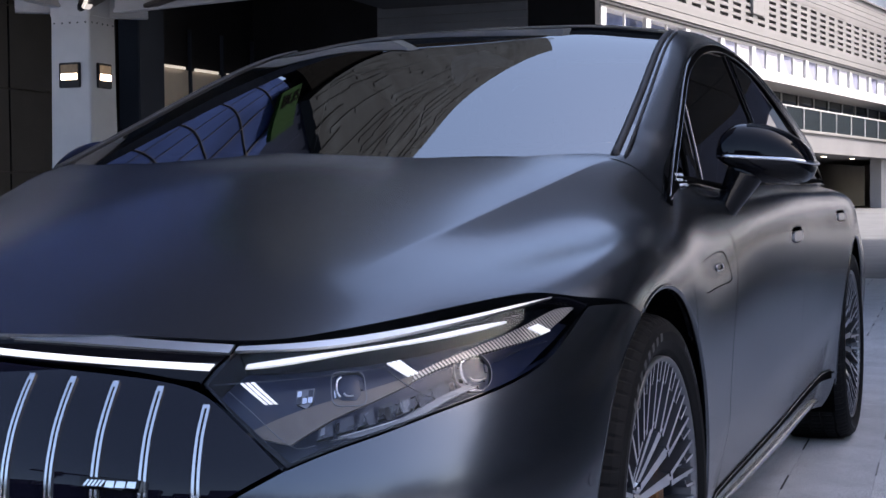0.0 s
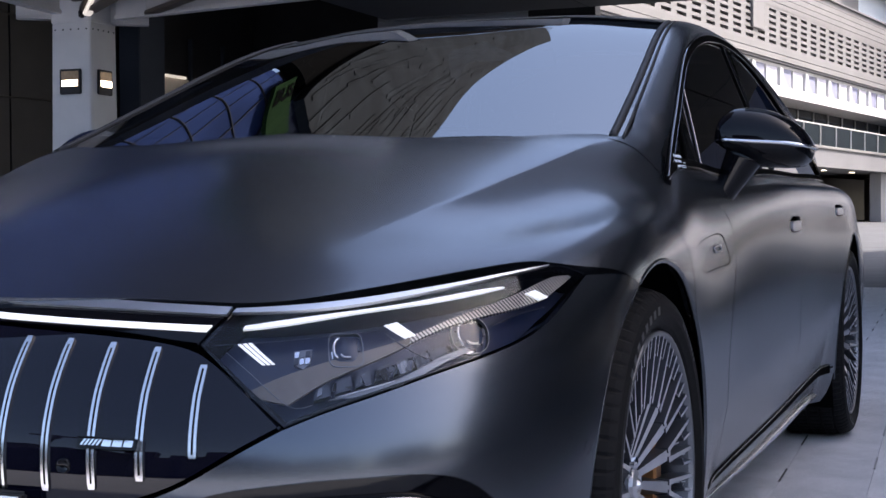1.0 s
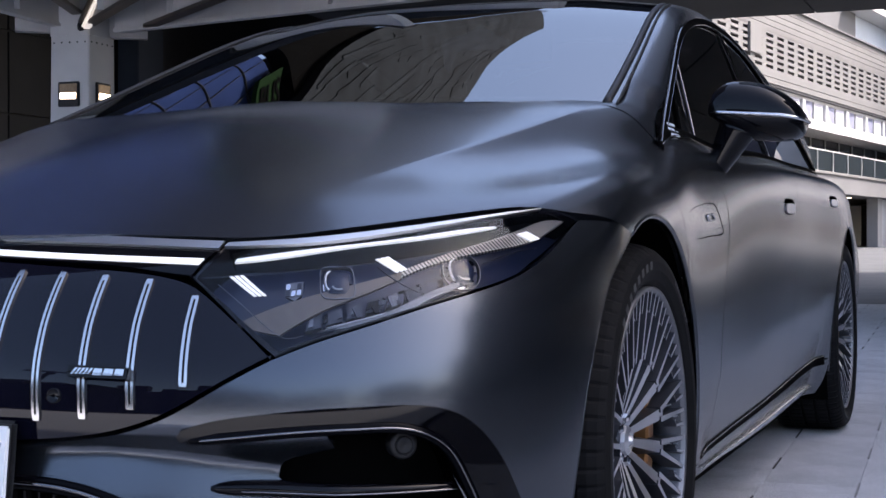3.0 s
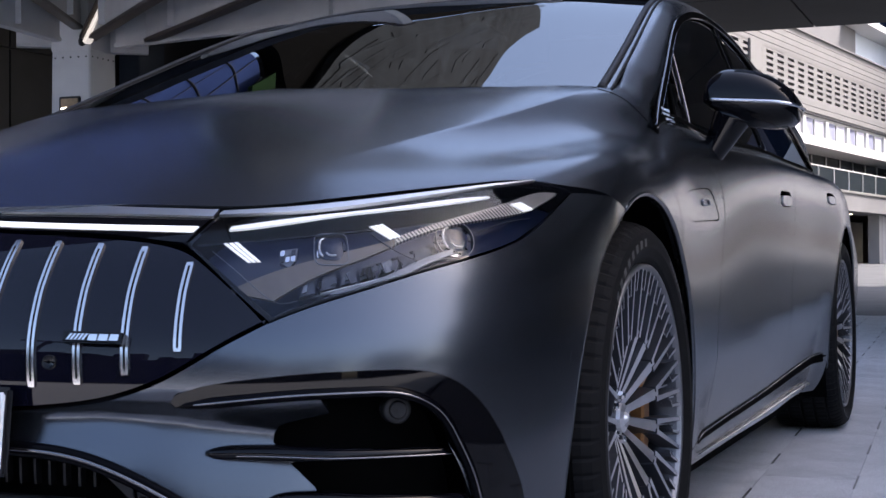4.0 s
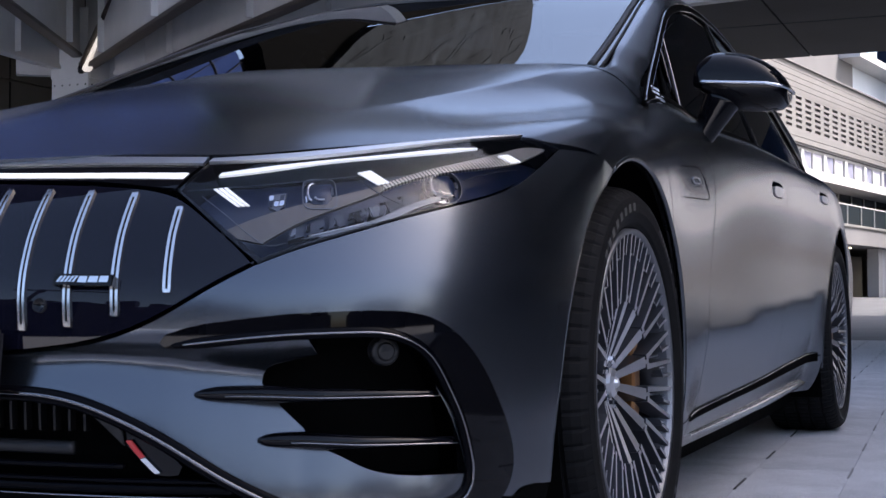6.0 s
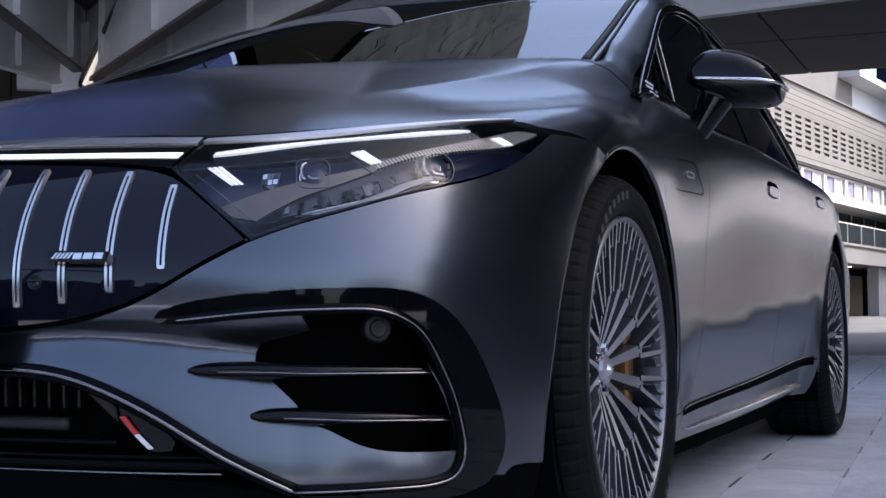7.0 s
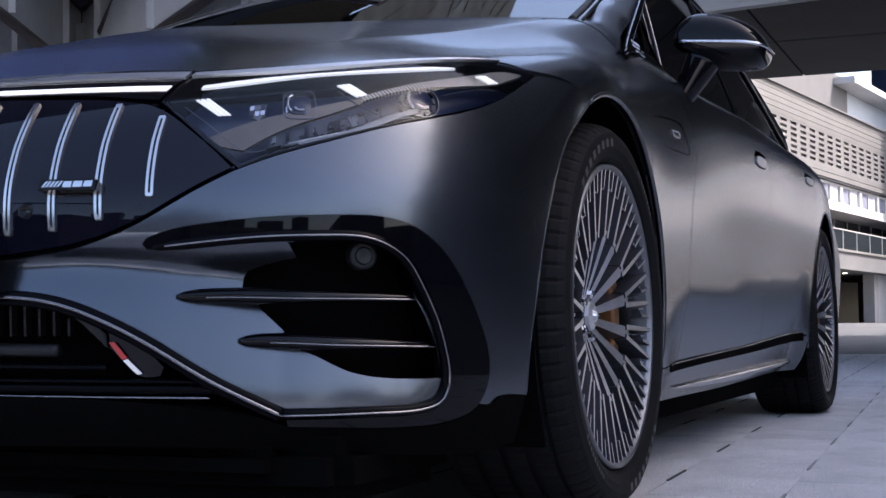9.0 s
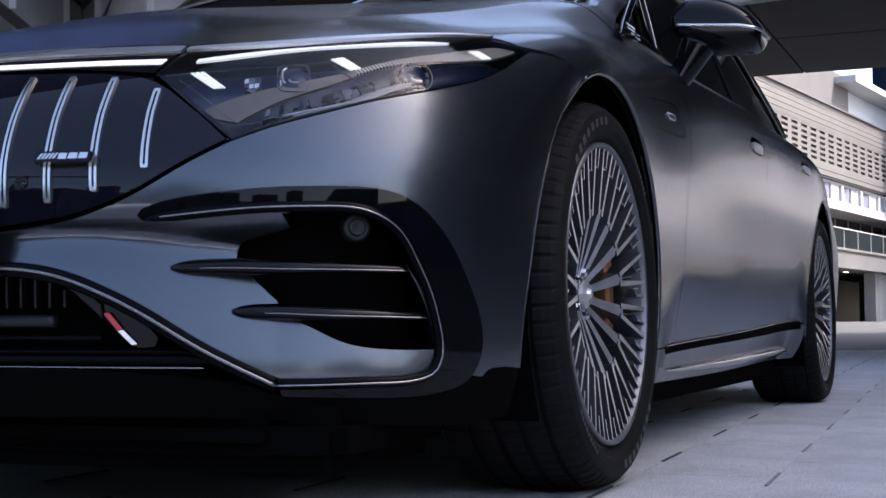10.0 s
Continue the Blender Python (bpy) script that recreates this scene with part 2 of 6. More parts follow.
def rounded(y, v, ry, rv, power=4.0, shear=0.0, n=40):
    """A rectangle with soft corners, as an outline."""
    a = np.linspace(0, 2 * math.pi, n, endpoint=False)
    c, s = np.cos(a), np.sin(a)
    p, q = np.sign(c) * np.abs(c) ** (2 / power) * ry, np.sign(s) * np.abs(s) ** (2 / power) * rv
    return np.stack([y + p + shear * q, v + q], 1)


def flow(points, step=0.012, k=1.0, smooth=True):
    """Points along a smooth curve through the given ones; k: metres in one unit of the second coordinate."""
    p = np.asarray(points, float)
    w = np.ones(p.shape[1])
    if p.shape[1] == 2:
        w[1] = k
    d = np.concatenate([[0], np.cumsum(np.linalg.norm(np.diff(p * w, axis=0), axis=1))])
    q = np.linspace(0, d[-1], max(int(d[-1] / step), 1) + 1)
    if smooth and len(p) > 2:
        return spline(d, p)(q)
    return np.stack([np.interp(q, d, p[:, i]) for i in range(p.shape[1])], 1)


def loop(*pieces):
    """One closed outline out of pieces end to end."""
    out = []
    for piece in pieces:
        for q in piece:
            if not out or np.hypot(*(np.asarray(q) - out[-1])) > 1e-5:
                out.append(np.asarray(q, float))
    if np.hypot(*(out[0] - out[-1])) < 1e-5:
        out.pop()
    return np.array(out)


def inside(pts, ring):
    x, y = pts[:, 0], pts[:, 1]
    a, b = ring, np.roll(ring, -1, 0)
    hit = np.zeros(len(pts), bool)
    for (x0, y0), (x1, y1) in zip(a, b):
        if y0 != y1:
            hit ^= ((y0 > y) != (y1 > y)) & (x < (x1 - x0) * (y - y0) / (y1 - y0) + x0)
    return hit


def normals(surface, u, v, e=1e-3):
    a = surface(u + e, v) - surface(u - e, v)
    b = surface(u, v + e) - surface(u, v - e)
    n = np.cross(a, b)
    return n / (np.linalg.norm(n, axis=1)[:, None] + 1e-12)


def shell(name, surface, ring, mat, parent, step=(0.02, 0.02), holes=(), off=0.0, edge=0.012, out=1, mirror="", label="", sink=None):
    """A panel cut out of a smooth surface by outlines, with folded-in edges. mirror: '' as it is, 'x' its twin across the car's middle, 'both' both halves in one.
    out: the sign that turns the surface's normal outward. sink: a function of u, v that dents it."""
    rings = [np.asarray(ring, float)] + [np.asarray(h, float) for h in holes]
    for i, r in enumerate(rings):   # close straight runs with points of their own
        more = []
        for p, q in zip(r, np.roll(r, -1, 0)):
            k = max(int(np.max(np.abs(q - p) / np.asarray(step))), 1)
            more += [p + (q - p) * j / k for j in range(k)]
        rings[i] = np.array(more)
    lo, hi = rings[0].min(0), rings[0].max(0)
    gu, gv = np.meshgrid(np.arange(lo[0] + step[0] / 2, hi[0], step[0]), np.arange(lo[1] + step[1] / 2, hi[1], step[1]), indexing="ij")
    grid = np.stack([gu.ravel(), gv.ravel()], 1)
    keep = inside(grid, rings[0])
    for h in rings[1:]:
        keep &= ~inside(grid, h)
    grid = grid[keep]
    edges_all = np.concatenate(rings)
    unit = np.asarray(step)
    far = np.ones(len(grid), bool)
    for k in range(0, len(grid), 2000):
        d = (grid[k:k + 2000, None] - edges_all[None]) / unit
        far[k:k + 2000] = (d ** 2).sum(2).min(1) > 0.2
    grid = grid[far]
    pts = np.concatenate([edges_all, grid])
    edges, start = [], 0
    for r in rings:
        edges += [(start + i, start + (i + 1) % len(r)) for i in range(len(r))]
        start += len(r)
    scaled = [Vector((p[0] / unit[0], p[1] / unit[1])) for p in pts]
    v2, _, tris, *_ = geometry.delaunay_2d_cdt(scaled, edges, [], 0, 1e-6)
    uv = np.array([(p.x * unit[0], p.y * unit[1]) for p in v2])
    tris = np.array([t for t in tris if len(t) == 3])
    mid = uv[tris].mean(1)
    keep = inside(mid, rings[0])
    for h in rings[1:]:
        keep &= ~inside(mid, h)
    tris = tris[keep]
    nor = normals(surface, uv[:, 0], uv[:, 1]) * out
    pos = surface(uv[:, 0], uv[:, 1]) + nor * off
    if sink is not None:
        pos = pos + nor * sink(uv[:, 0], uv[:, 1])[:, None]
        moved = lambda a, b: surface(a, b) + normals(surface, a, b) * out * sink(a, b)[:, None]
        nor = normals(moved, uv[:, 0], uv[:, 1], 4e-3) * out
    fn = np.cross(pos[tris[:, 1]] - pos[tris[:, 0]], pos[tris[:, 2]] - pos[tris[:, 0]])
    flip = (fn * nor[tris[:, 0]]).sum(1) < 0
    tris[flip] = tris[flip][:, ::-1]
    faces = [tuple(int(k) for k in t) for t in tris]
    verts, ns = [pos], [nor]
    if edge:
        count = {}
        for t in faces:
            for a, b in ((t[0], t[1]), (t[1], t[2]), (t[2], t[0])):
                if (b, a) in count:
                    count.pop((b, a))
                else:
                    count[(a, b)] = 1
        rim = [e for e in count if mirror != "both" or abs(pos[e[0]][0]) + abs(pos[e[1]][0]) > 1e-4]
        base = len(pos)
        a, b = np.array([e[0] for e in rim]), np.array([e[1] for e in rim])
        side = np.cross(pos[b] - pos[a], (nor[a] + nor[b]) / 2)
        side /= np.linalg.norm(side, axis=1)[:, None] + 1e-12
        m = len(rim)
        verts += [pos[a], pos[b], pos[b] - nor[b] * edge, pos[a] - nor[a] * edge]
        ns += [side] * 4
        faces += [(base + m + i, base + i, base + 3 * m + i, base + 2 * m + i) for i in range(m)]
    verts, ns = np.concatenate(verts), np.concatenate(ns)
    if mirror:
        mv, mn = verts * (-1, 1, 1), ns * (-1, 1, 1)
        mf = [f[::-1] for f in faces]
        if mirror == "both":
            ease = np.clip(np.abs(verts[:, 0]) / 0.2, 0, 1)   # no kink along the car's middle
            ns = ns * np.stack([ease, ease * 0 + 1, ease * 0 + 1], 1)
            mn = ns * (-1, 1, 1)
            k = len(verts)
            verts, ns = np.concatenate([verts, mv]), np.concatenate([ns, mn])
            faces = faces + [tuple(i + k for i in f) for f in mf]
        else:
            verts, ns, faces = mv, mn, mf
    mesh = bpy.data.meshes.new(name)
    mesh.from_pydata(verts.tolist(), [], faces)
    mesh.shade_smooth()
    mesh.normals_split_custom_set_from_vertices(ns.tolist())
    return put(name, mesh, mat, parent, label)


def pair(name, surface, ring, mat, parent, twin_parent=None, **k):
    """The panel and its twin on the other side of the car."""
    return shell(name, surface, ring, mat, parent, **k), shell(name, surface, ring, mat, twin_parent or parent, mirror="x", **k)


def twin(ob, parent=None):
    """A mirrored copy of a part across the car's middle."""
    mesh = ob.data.copy()
    mesh.transform(Matrix.Diagonal((-1, 1, 1, 1)))
    mesh.flip_normals()
    other = new(ob.name, mesh)
    other.parent = parent or ob.parent
    for key in ("label",):
        if key in ob:
            other[key] = ob[key]
    return other


def on(surface, points, off=0.0, out=1):
    """Points of a surface, lifted off it."""
    q = np.asarray(points, float)
    return surface(q[:, 0], q[:, 1]) + normals(surface, q[:, 0], q[:, 1]) * off * out


def rib(surface, points, width, height, off=0.0, out=1, round_=True, taper=None):
    """A bead of trim laid along a line on a surface."""
    q = np.asarray(points, float)
    n = normals(surface, q[:, 0], q[:, 1]) * out
    p = surface(q[:, 0], q[:, 1]) + n * off
    return tube(p, width / 2, 10 if round_ else 4, height / width, n, taper)


# ---------- smooth body surfaces of the car: x to its left side, y to its rear, front axle at y = 0 ----------
def spline(knots, values):
    """Natural cubic spline; outside its knots it runs on straight."""
    k = np.asarray(knots, float)
    f = np.asarray(values, float)
    n = len(k)
    h = np.diff(k)
    a = np.eye(n)
    r = np.zeros((n,) + f.shape[1:])
    for i in range(1, n - 1):
        a[i, i - 1], a[i, i], a[i, i + 1] = h[i - 1], 2 * (h[i - 1] + h[i]), h[i]
        r[i] = 6 * ((f[i + 1] - f[i]) / h[i] - (f[i] - f[i - 1]) / h[i - 1])
    m = np.linalg.solve(a, r)

    def at(q):
        q = np.asarray(q, float)
        i = np.clip(np.searchsorted(k, q) - 1, 0, n - 2)
        w = (slice(None),) + (None,) * (f.ndim - 1)
        c = np.clip(q, k[0], k[-1])
        s, e, g = (k[i + 1] - c)[w], (c - k[i])[w], h[i][w]
        out = (m[i] * s ** 3 + m[i + 1] * e ** 3) / (6 * g) + (f[i] / g - m[i] * g / 6) * s + (f[i + 1] / g - m[i + 1] * g / 6) * e
        lo = ((f[1] - f[0]) / h[0] - h[0] * m[1] / 6)
        hi = ((f[-1] - f[-2]) / h[-1] + h[-1] * m[-2] / 6)
        return out + np.minimum(q - k[0], 0)[w] * lo + np.maximum(q - k[-1], 0)[w] * hi
    return at


def net(lines):
    """A surface through character lines, each ([y], [x], [z]): S(y, v), v counting the lines."""
    curves = [spline(y, np.stack([x, z], 1)) for y, x, z in lines]
    cardinal = spline(np.arange(len(lines)), np.eye(len(lines)))

    def s(y, v):
        y, v = np.asarray(y, float), np.asarray(v, float)
        c = np.stack([q(y) for q in curves], 1)
        p = (cardinal(v)[:, :, None] * c).sum(1)
        return np.stack([p[:, 0], y, p[:, 1]], 1)
    return s


# hood, fender, flank and tail: character lines from the middle of the hood down to the sill
BODY = [
    ([-0.82, -0.6, -0.3, 0.0, 0.4, 0.9], [0.0, 0.0, 0.0, 0.0, 0.0, 0.0],
     [0.765, 0.852, 0.945, 1.022, 1.095, 1.15]),
    ([-0.82, -0.6, -0.3, 0.0, 0.4, 0.9], [0.3, 0.3, 0.3, 0.3, 0.3, 0.3],
     [0.757, 0.839, 0.926, 1.001, 1.087, 1.145]),
    ([-0.8, -0.6, -0.3, 0.0, 0.4, 0.9], [0.54, 0.54, 0.54, 0.54, 0.54, 0.54],
     [0.7421, 0.8169, 0.9006, 0.9772, 1.0757, 1.14]),
    ([-0.8, -0.6, -0.3, 0.0, 0.4, 0.8], [0.6997, 0.6978, 0.708, 0.7247, 0.7394, 0.76],
     [0.7, 0.7775, 0.8674, 0.94, 1.0545, 1.1]),
    ([-0.8, -0.6, -0.36, 0.0, 0.3, 0.5, 0.9, 1.6, 2.4, 3.2, 4.0], [0.7955, 0.8125, 0.8171, 0.8422, 0.831, 0.824, 0.841, 0.863, 0.858, 0.826, 0.74],
     [0.6454, 0.7219, 0.8272, 0.9187, 0.9858, 1.0308, 1.012, 1.02, 1.03, 1.04, 1.0]),
    ([-0.8, -0.6, -0.36, 0.0, 0.3, 0.5, 0.9, 1.6, 2.4, 3.2, 4.0], [0.8581, 0.8845, 0.8944, 0.9025, 0.901, 0.886, 0.904, 0.928, 0.921, 0.909, 0.83],
     [0.5877, 0.6645, 0.7922, 0.8917, 0.9135, 0.9497, 0.96, 0.97, 0.98, 0.98, 0.94]),
    ([-0.8, -0.6, -0.3, 0.0, 0.3, 0.5, 0.9, 1.6, 2.4, 3.2, 4.0], [0.9004, 0.9286, 0.9479, 0.9545, 0.946, 0.931, 0.942, 0.962, 0.959, 0.962, 0.89],
     [0.5318, 0.5999, 0.7536, 0.8164, 0.8201, 0.8399, 0.86, 0.87, 0.88, 0.88, 0.85]),
    ([-0.8, -0.4, 0.0, 0.3, 0.5, 0.9, 1.6, 2.4, 3.2, 4.0], [0.93, 0.962, 0.968, 0.958, 0.951, 0.948, 0.96, 0.962, 0.972, 0.92],
     [0.45, 0.6, 0.66, 0.67, 0.68, 0.68, 0.69, 0.7, 0.7, 0.68]),
    ([-0.8, -0.4, 0.0, 0.5, 0.9, 1.6, 2.4, 3.2, 4.0], [0.93, 0.962, 0.968, 0.952, 0.945, 0.951, 0.953, 0.965, 0.92],
     [0.36, 0.47, 0.5, 0.51, 0.52, 0.53, 0.54, 0.52, 0.5]),
    ([-0.8, -0.4, 0.0, 0.5, 0.9, 1.6, 2.4, 3.2, 4.0], [0.92, 0.955, 0.96, 0.944, 0.941, 0.945, 0.945, 0.949, 0.9],
     [0.25, 0.27, 0.28, 0.28, 0.28, 0.28, 0.29, 0.3, 0.32]),
    ([-0.8, -0.4, 0.0, 0.5, 0.9, 1.6, 2.4, 3.2, 4.0], [0.89, 0.93, 0.93, 0.915, 0.91, 0.91, 0.915, 0.92, 0.86],
     [0.16, 0.17, 0.17, 0.17, 0.17, 0.17, 0.18, 0.19, 0.22]),
]
smooth_flank = net(BODY)


def ease(a):
    a = np.clip(a, 0, 1)
    return a * a * (3 - 2 * a)


def hood_crease(y, v):
    """The soft crease that runs up the hood to the screen's corner, and the hollow beside it."""
    d = v - np.interp(y, [-0.75, -0.587, -0.474, -0.265, 0.016, 0.229, 0.4], [1.75, 1.953, 2.086, 2.267, 2.525, 2.80, 3.0])
    strength = ease((y + 0.58) / 0.5) * ease((0.46 - y) / 0.3)
    return -0.054 * strength * 0.5 * (np.sqrt(d * d + 0.0003) + d) * np.exp(-np.maximum(d, 0) / 1.05) * ease((7 - v) / 3)


def flank(y, v):
    """Hood and flank, with the hood's crease and the low crease under which the doors turn inward."""
    p = smooth_flank(y, v)
    p[:, 2] += hood_crease(p[:, 1], np.asarray(v, float))
    d = 0.408 + 0.050 * p[:, 1] - p[:, 2]
    fade = ease((p[:, 1] - 0.40) / 0.35) * ease((2.85 - p[:, 1]) / 0.25)
    p[:, 0] -= 0.19 * fade * 0.5 * (d + np.sqrt(d * d + 0.00002))
    return p


# nose: outlines in plan, one for each height, from the middle of the nose (u = 0) round the corner to the side
NOSE_Z = [0.15, 0.23, 0.30, 0.40, 0.48, 0.565, 0.62, 0.68, 0.72, 0.758, 0.80, 0.85]
NOSE_OUT = [0.935, 0.955, 0.962, 0.968, 0.970, 0.970, 0.966, 0.958, 0.948, 0.934, 0.912, 0.885]
NOSE_DEEP = [0.800, 0.838, 0.846, 0.852, 0.855, 0.845, 0.822, 0.788, 0.755, 0.708, 0.625, 0.51]
NOSE_BACK, NOSE_POWER = -0.10, 3.1
nose_out, nose_deep = spline(NOSE_Z, NOSE_OUT), spline(NOSE_Z, NOSE_DEEP)
_f = (np.linspace(0, 1, 4001) ** 1.0) * math.pi / 2
_ox, _oy = np.sin(_f) ** (2 / NOSE_POWER) * 0.97, np.cos(_f) ** (2 / NOSE_POWER) * 0.85
_os = np.concatenate([[0], np.cumsum(np.hypot(np.diff(_ox), np.diff(_oy)))])


nose_flare = spline([0.2, 0.64, 0.70, 0.75, 0.80, 0.85], [0.0, 0.0, 0.006, 0.022, 0.046, 0.075])


def nose(u, z):
    u, z = np.asarray(u, float), np.asarray(z, float)
    f = np.interp(np.abs(u), _os, _f)
    x = nose_out(z) * np.sin(f) ** (2 / NOSE_POWER) * np.sign(u)
    y = NOSE_BACK - nose_deep(z) * np.cos(f) ** (2 / NOSE_POWER)
    w = np.clip((np.abs(u) - 1.12) / 0.28, 0, 1)
    x = x + np.sign(u) * nose_flare(z) * w * w * (3 - 2 * w)
    return np.stack([x, y, z], 1)


# windscreen, roof and rear window: lines from the middle out to the roof rail
TOP = [
    ([0.1, 0.5, 1.0, 1.45, 2.0, 2.6, 3.2, 3.8, 4.1], [0] * 9, [1.005, 1.158, 1.347, 1.482, 1.53, 1.512, 1.42, 1.23, 1.08]),
    ([0.1, 0.5, 1.0, 1.45, 2.0, 2.6, 3.2, 3.8, 4.1], [0.30] * 9, [0.998, 1.150, 1.340, 1.476, 1.524, 1.505, 1.413, 1.22, 1.07]),
    ([0.1, 0.5, 1.0, 1.45, 2.0, 2.6, 3.2, 3.8, 4.1], [0.56, 0.55, 0.52, 0.48, 0.46, 0.46, 0.47, 0.50, 0.52], [0.975, 1.122, 1.312, 1.458, 1.51, 1.488, 1.39, 1.19, 1.04]),
    ([0.1, 0.5, 1.0, 1.45, 2.0, 2.6, 3.2, 3.8, 4.1], [0.80, 0.755, 0.695, 0.64, 0.61, 0.61, 0.63, 0.68, 0.70], [0.93, 1.080, 1.282, 1.436, 1.486, 1.466, 1.358, 1.14, 1.0]),
]
roof = net(TOP)


def glasshouse(y, z):
    """The side windows' surface."""
    y, z = np.asarray(y, float), np.asarray(z, float)
    return np.stack([0.872 - 0.375 * (z - 0.967) - 0.012 * (y - 1.7) ** 2 * (y > 1.7), y, z], 1)


# ---------- the car ----------
def level(y, z):
    """The v at which the flank has the height z."""
    v = np.linspace(3.5, 10, 400)
    return float(np.interp(-z, -flank(np.full(400, y), v)[:, 2], v))


def arch(y0, a0, a1, r=0.425, n=40):
    """The wheel arch round the axle at y0, from angle a0 to a1 (degrees, 0 to the rear, 90 up)."""
    out = []
    for a in np.radians(np.linspace(a0, a1, n)):
        y, z = y0 + r * math.cos(a), 0.377 + r * math.sin(a)
        out.append((y, level(y, z)))
    return np.array(out)


car = thing("car", "dark grey satin-painted electric saloon parked on pale paving", "car")

HOOD_FRONT = flow([(-0.82, 0), (-0.812, 0.6), (-0.795, 1.1), (-0.77, 1.78), (-0.70, 2.35), (-0.575, 2.98), (-0.43, 3.65), (-0.375, 4.12), (-0.345, 4.7), (-0.29, 5.45), (-0.185, 6.16)], 0.012, 0.1)
HOOD_REAR_SIDE = flow([(0.30, 6.75), (0.27, 6.1), (0.222, 5.6), (0.25, 5.15), (0.34, 4.84), (0.40, 4.70)], 0.012, 0.1)
COWL = flow([(0.40, 4.70), (0.47, 4.57), (0.513, 4.35), (0.515, 3.95), (0.487, 3.55), (0.475, 3.1), (0.45, 2.4), (0.40, 1.3), (0.35, 0.6), (0.33, 0)], 0.012, 0.12)
DOOR_LINE = flow([(0.70, 4.56), (0.725, 5.0), (0.745, 5.6), (0.80, 5.98), (0.817, 6.32), (0.775, 6.9), (0.722, 7.8), (0.70, 8.4), (0.71, 8.9)], 0.012, 0.1)
DOOR_LINE_2 = flow([(1.98, 4.3), (1.84, 5.0), (1.85, 5.85), (1.84, 6.6), (1.835, 7.5), (1.85, 8.2), (1.90, 8.9)], 0.012, 0.1)
BELT = [(0.40, 4.64), (0.70, 4.55), (1.0, 4.36), (1.4, 4.3), (2.0, 4.3), (2.6, 4.3), (3.1, 4.25)]
belt = spline([b[0] for b in BELT], [b[1] for b in BELT])
GAP = 0.0022


def belt_run(a, b):
    y = np.linspace(a, b, max(int(abs(b - a) / 0.02), 2))
    return np.stack([y, belt(y)], 1)


front_arch_top = arch(0, 115, 45)
hood_ring = loop(HOOD_FRONT, front_arch_top, HOOD_REAR_SIDE, COWL)
FINE = (0.018, 0.16)


shell("hood", flank, hood_ring, PAINT, car, step=(0.014, 0.028), out=-1, mirror="both", edge=0.02)

wing_ring = loop(HOOD_REAR_SIDE[::-1] + (GAP * 2, 0), arch(0, 44, -13, n=50), np.array([(0.43, 9.10), (0.705, 9.09)]), DOOR_LINE[::-1] - (GAP, 0), belt_run(0.70 - GAP, 0.405))
FLAP = rounded(0.565, 6.29, 0.165, 0.235, 6.0, 0.15)
wing = pair("front_wing", flank, wing_ring, PAINT, car, step=FINE, out=-1, holes=(FLAP,))
for w, m in zip(wing, ("", "x")):
    mid = FLAP.mean(0)
    shell("charge_flap", flank, (FLAP - mid) * (0.975, 0.93) + mid, PAINT, w, step=FINE, out=-1, off=-0.001, mirror=m)
    ring_ = rounded(0.625, 6.27, 0.034, 0.040, 4.0, 0.1)
    b_ = put("flap_badge", rib(flank, np.concatenate([ring_, ring_[:2]]), 0.005, 0.004, 0.001, -1), SATIN_CHROME, w, "small chrome-edged badge", True)
    if m:
        b_.data.transform(Matrix.Diagonal((-1, 1, 1, 1)))
        b_.data.flip_normals()

rear_door_edge = flow([(3.02, 4.27), (2.98, 5.0), (2.90, 5.7), (2.84, 6.3)], 0.012, 0.1)
door_ring = loop(DOOR_LINE + (GAP, 0), np.array([(0.715, 9.09), (1.9 - GAP, 8.95)]), DOOR_LINE_2[::-1] - (GAP, 0), belt_run(1.98 - GAP, 0.70 + GAP))
rear_ring = loop(DOOR_LINE_2 + (GAP, 0), np.array([(1.9 + GAP, 8.95), (2.76, 8.88)]), arch(3.21, 195, 148, 0.43)[::1], rear_door_edge[::-1], belt_run(3.02, 1.98 + GAP))


def handle_hole(y0, v0):
    return rounded(y0, v0, 0.10, 0.145, 4.0, 0.0)


HANDLES = [handle_hole(1.66, 6.10), handle_hole(2.74, 5.92)]
doors = pair("front_door", flank, door_ring, PAINT, car, step=(0.03, 0.16), out=-1, holes=(HANDLES[0],))
rear_doors = pair("rear_door", flank, rear_ring, PAINT, car, step=(0.03, 0.16), out=-1, holes=(HANDLES[1],))
for pairs, hole in ((doors, HANDLES[0]), (rear_doors, HANDLES[1])):
    for d, m in zip(pairs, ("", "x")):
        mid = hole.mean(0)
        shell("handle_recess", flank, (hole - mid) * 1.02 + mid, GLOSS, d, step=(0.02, 0.06), out=-1, off=-0.02, edge=0, mirror=m)
        shell("door_handle", flank, (hole - mid) * (0.84, 0.60) + mid + (0.008, 0.035), ALLOY, d, step=(0.015, 0.05), out=-1, off=0.004, edge=0.012, mirror=m, label="flush chrome-faced handle")

quarter_ring = loop(np.array([(3.02 + GAP, 4.27)]), flow([(3.02 + GAP, 4.27), (2.982, 5.0), (2.902, 5.7), (2.843, 6.3)], 0.012, 0.1), arch(3.21, 147, -18, 0.43, 60), np.array([(3.64, 9.6), (4.05, 9.6), (4.05, 4.0), (3.6, 4.1)]))
pair("rear_quarter", flank, quarter_ring, PAINT, car, step=(0.03, 0.16), out=-1)

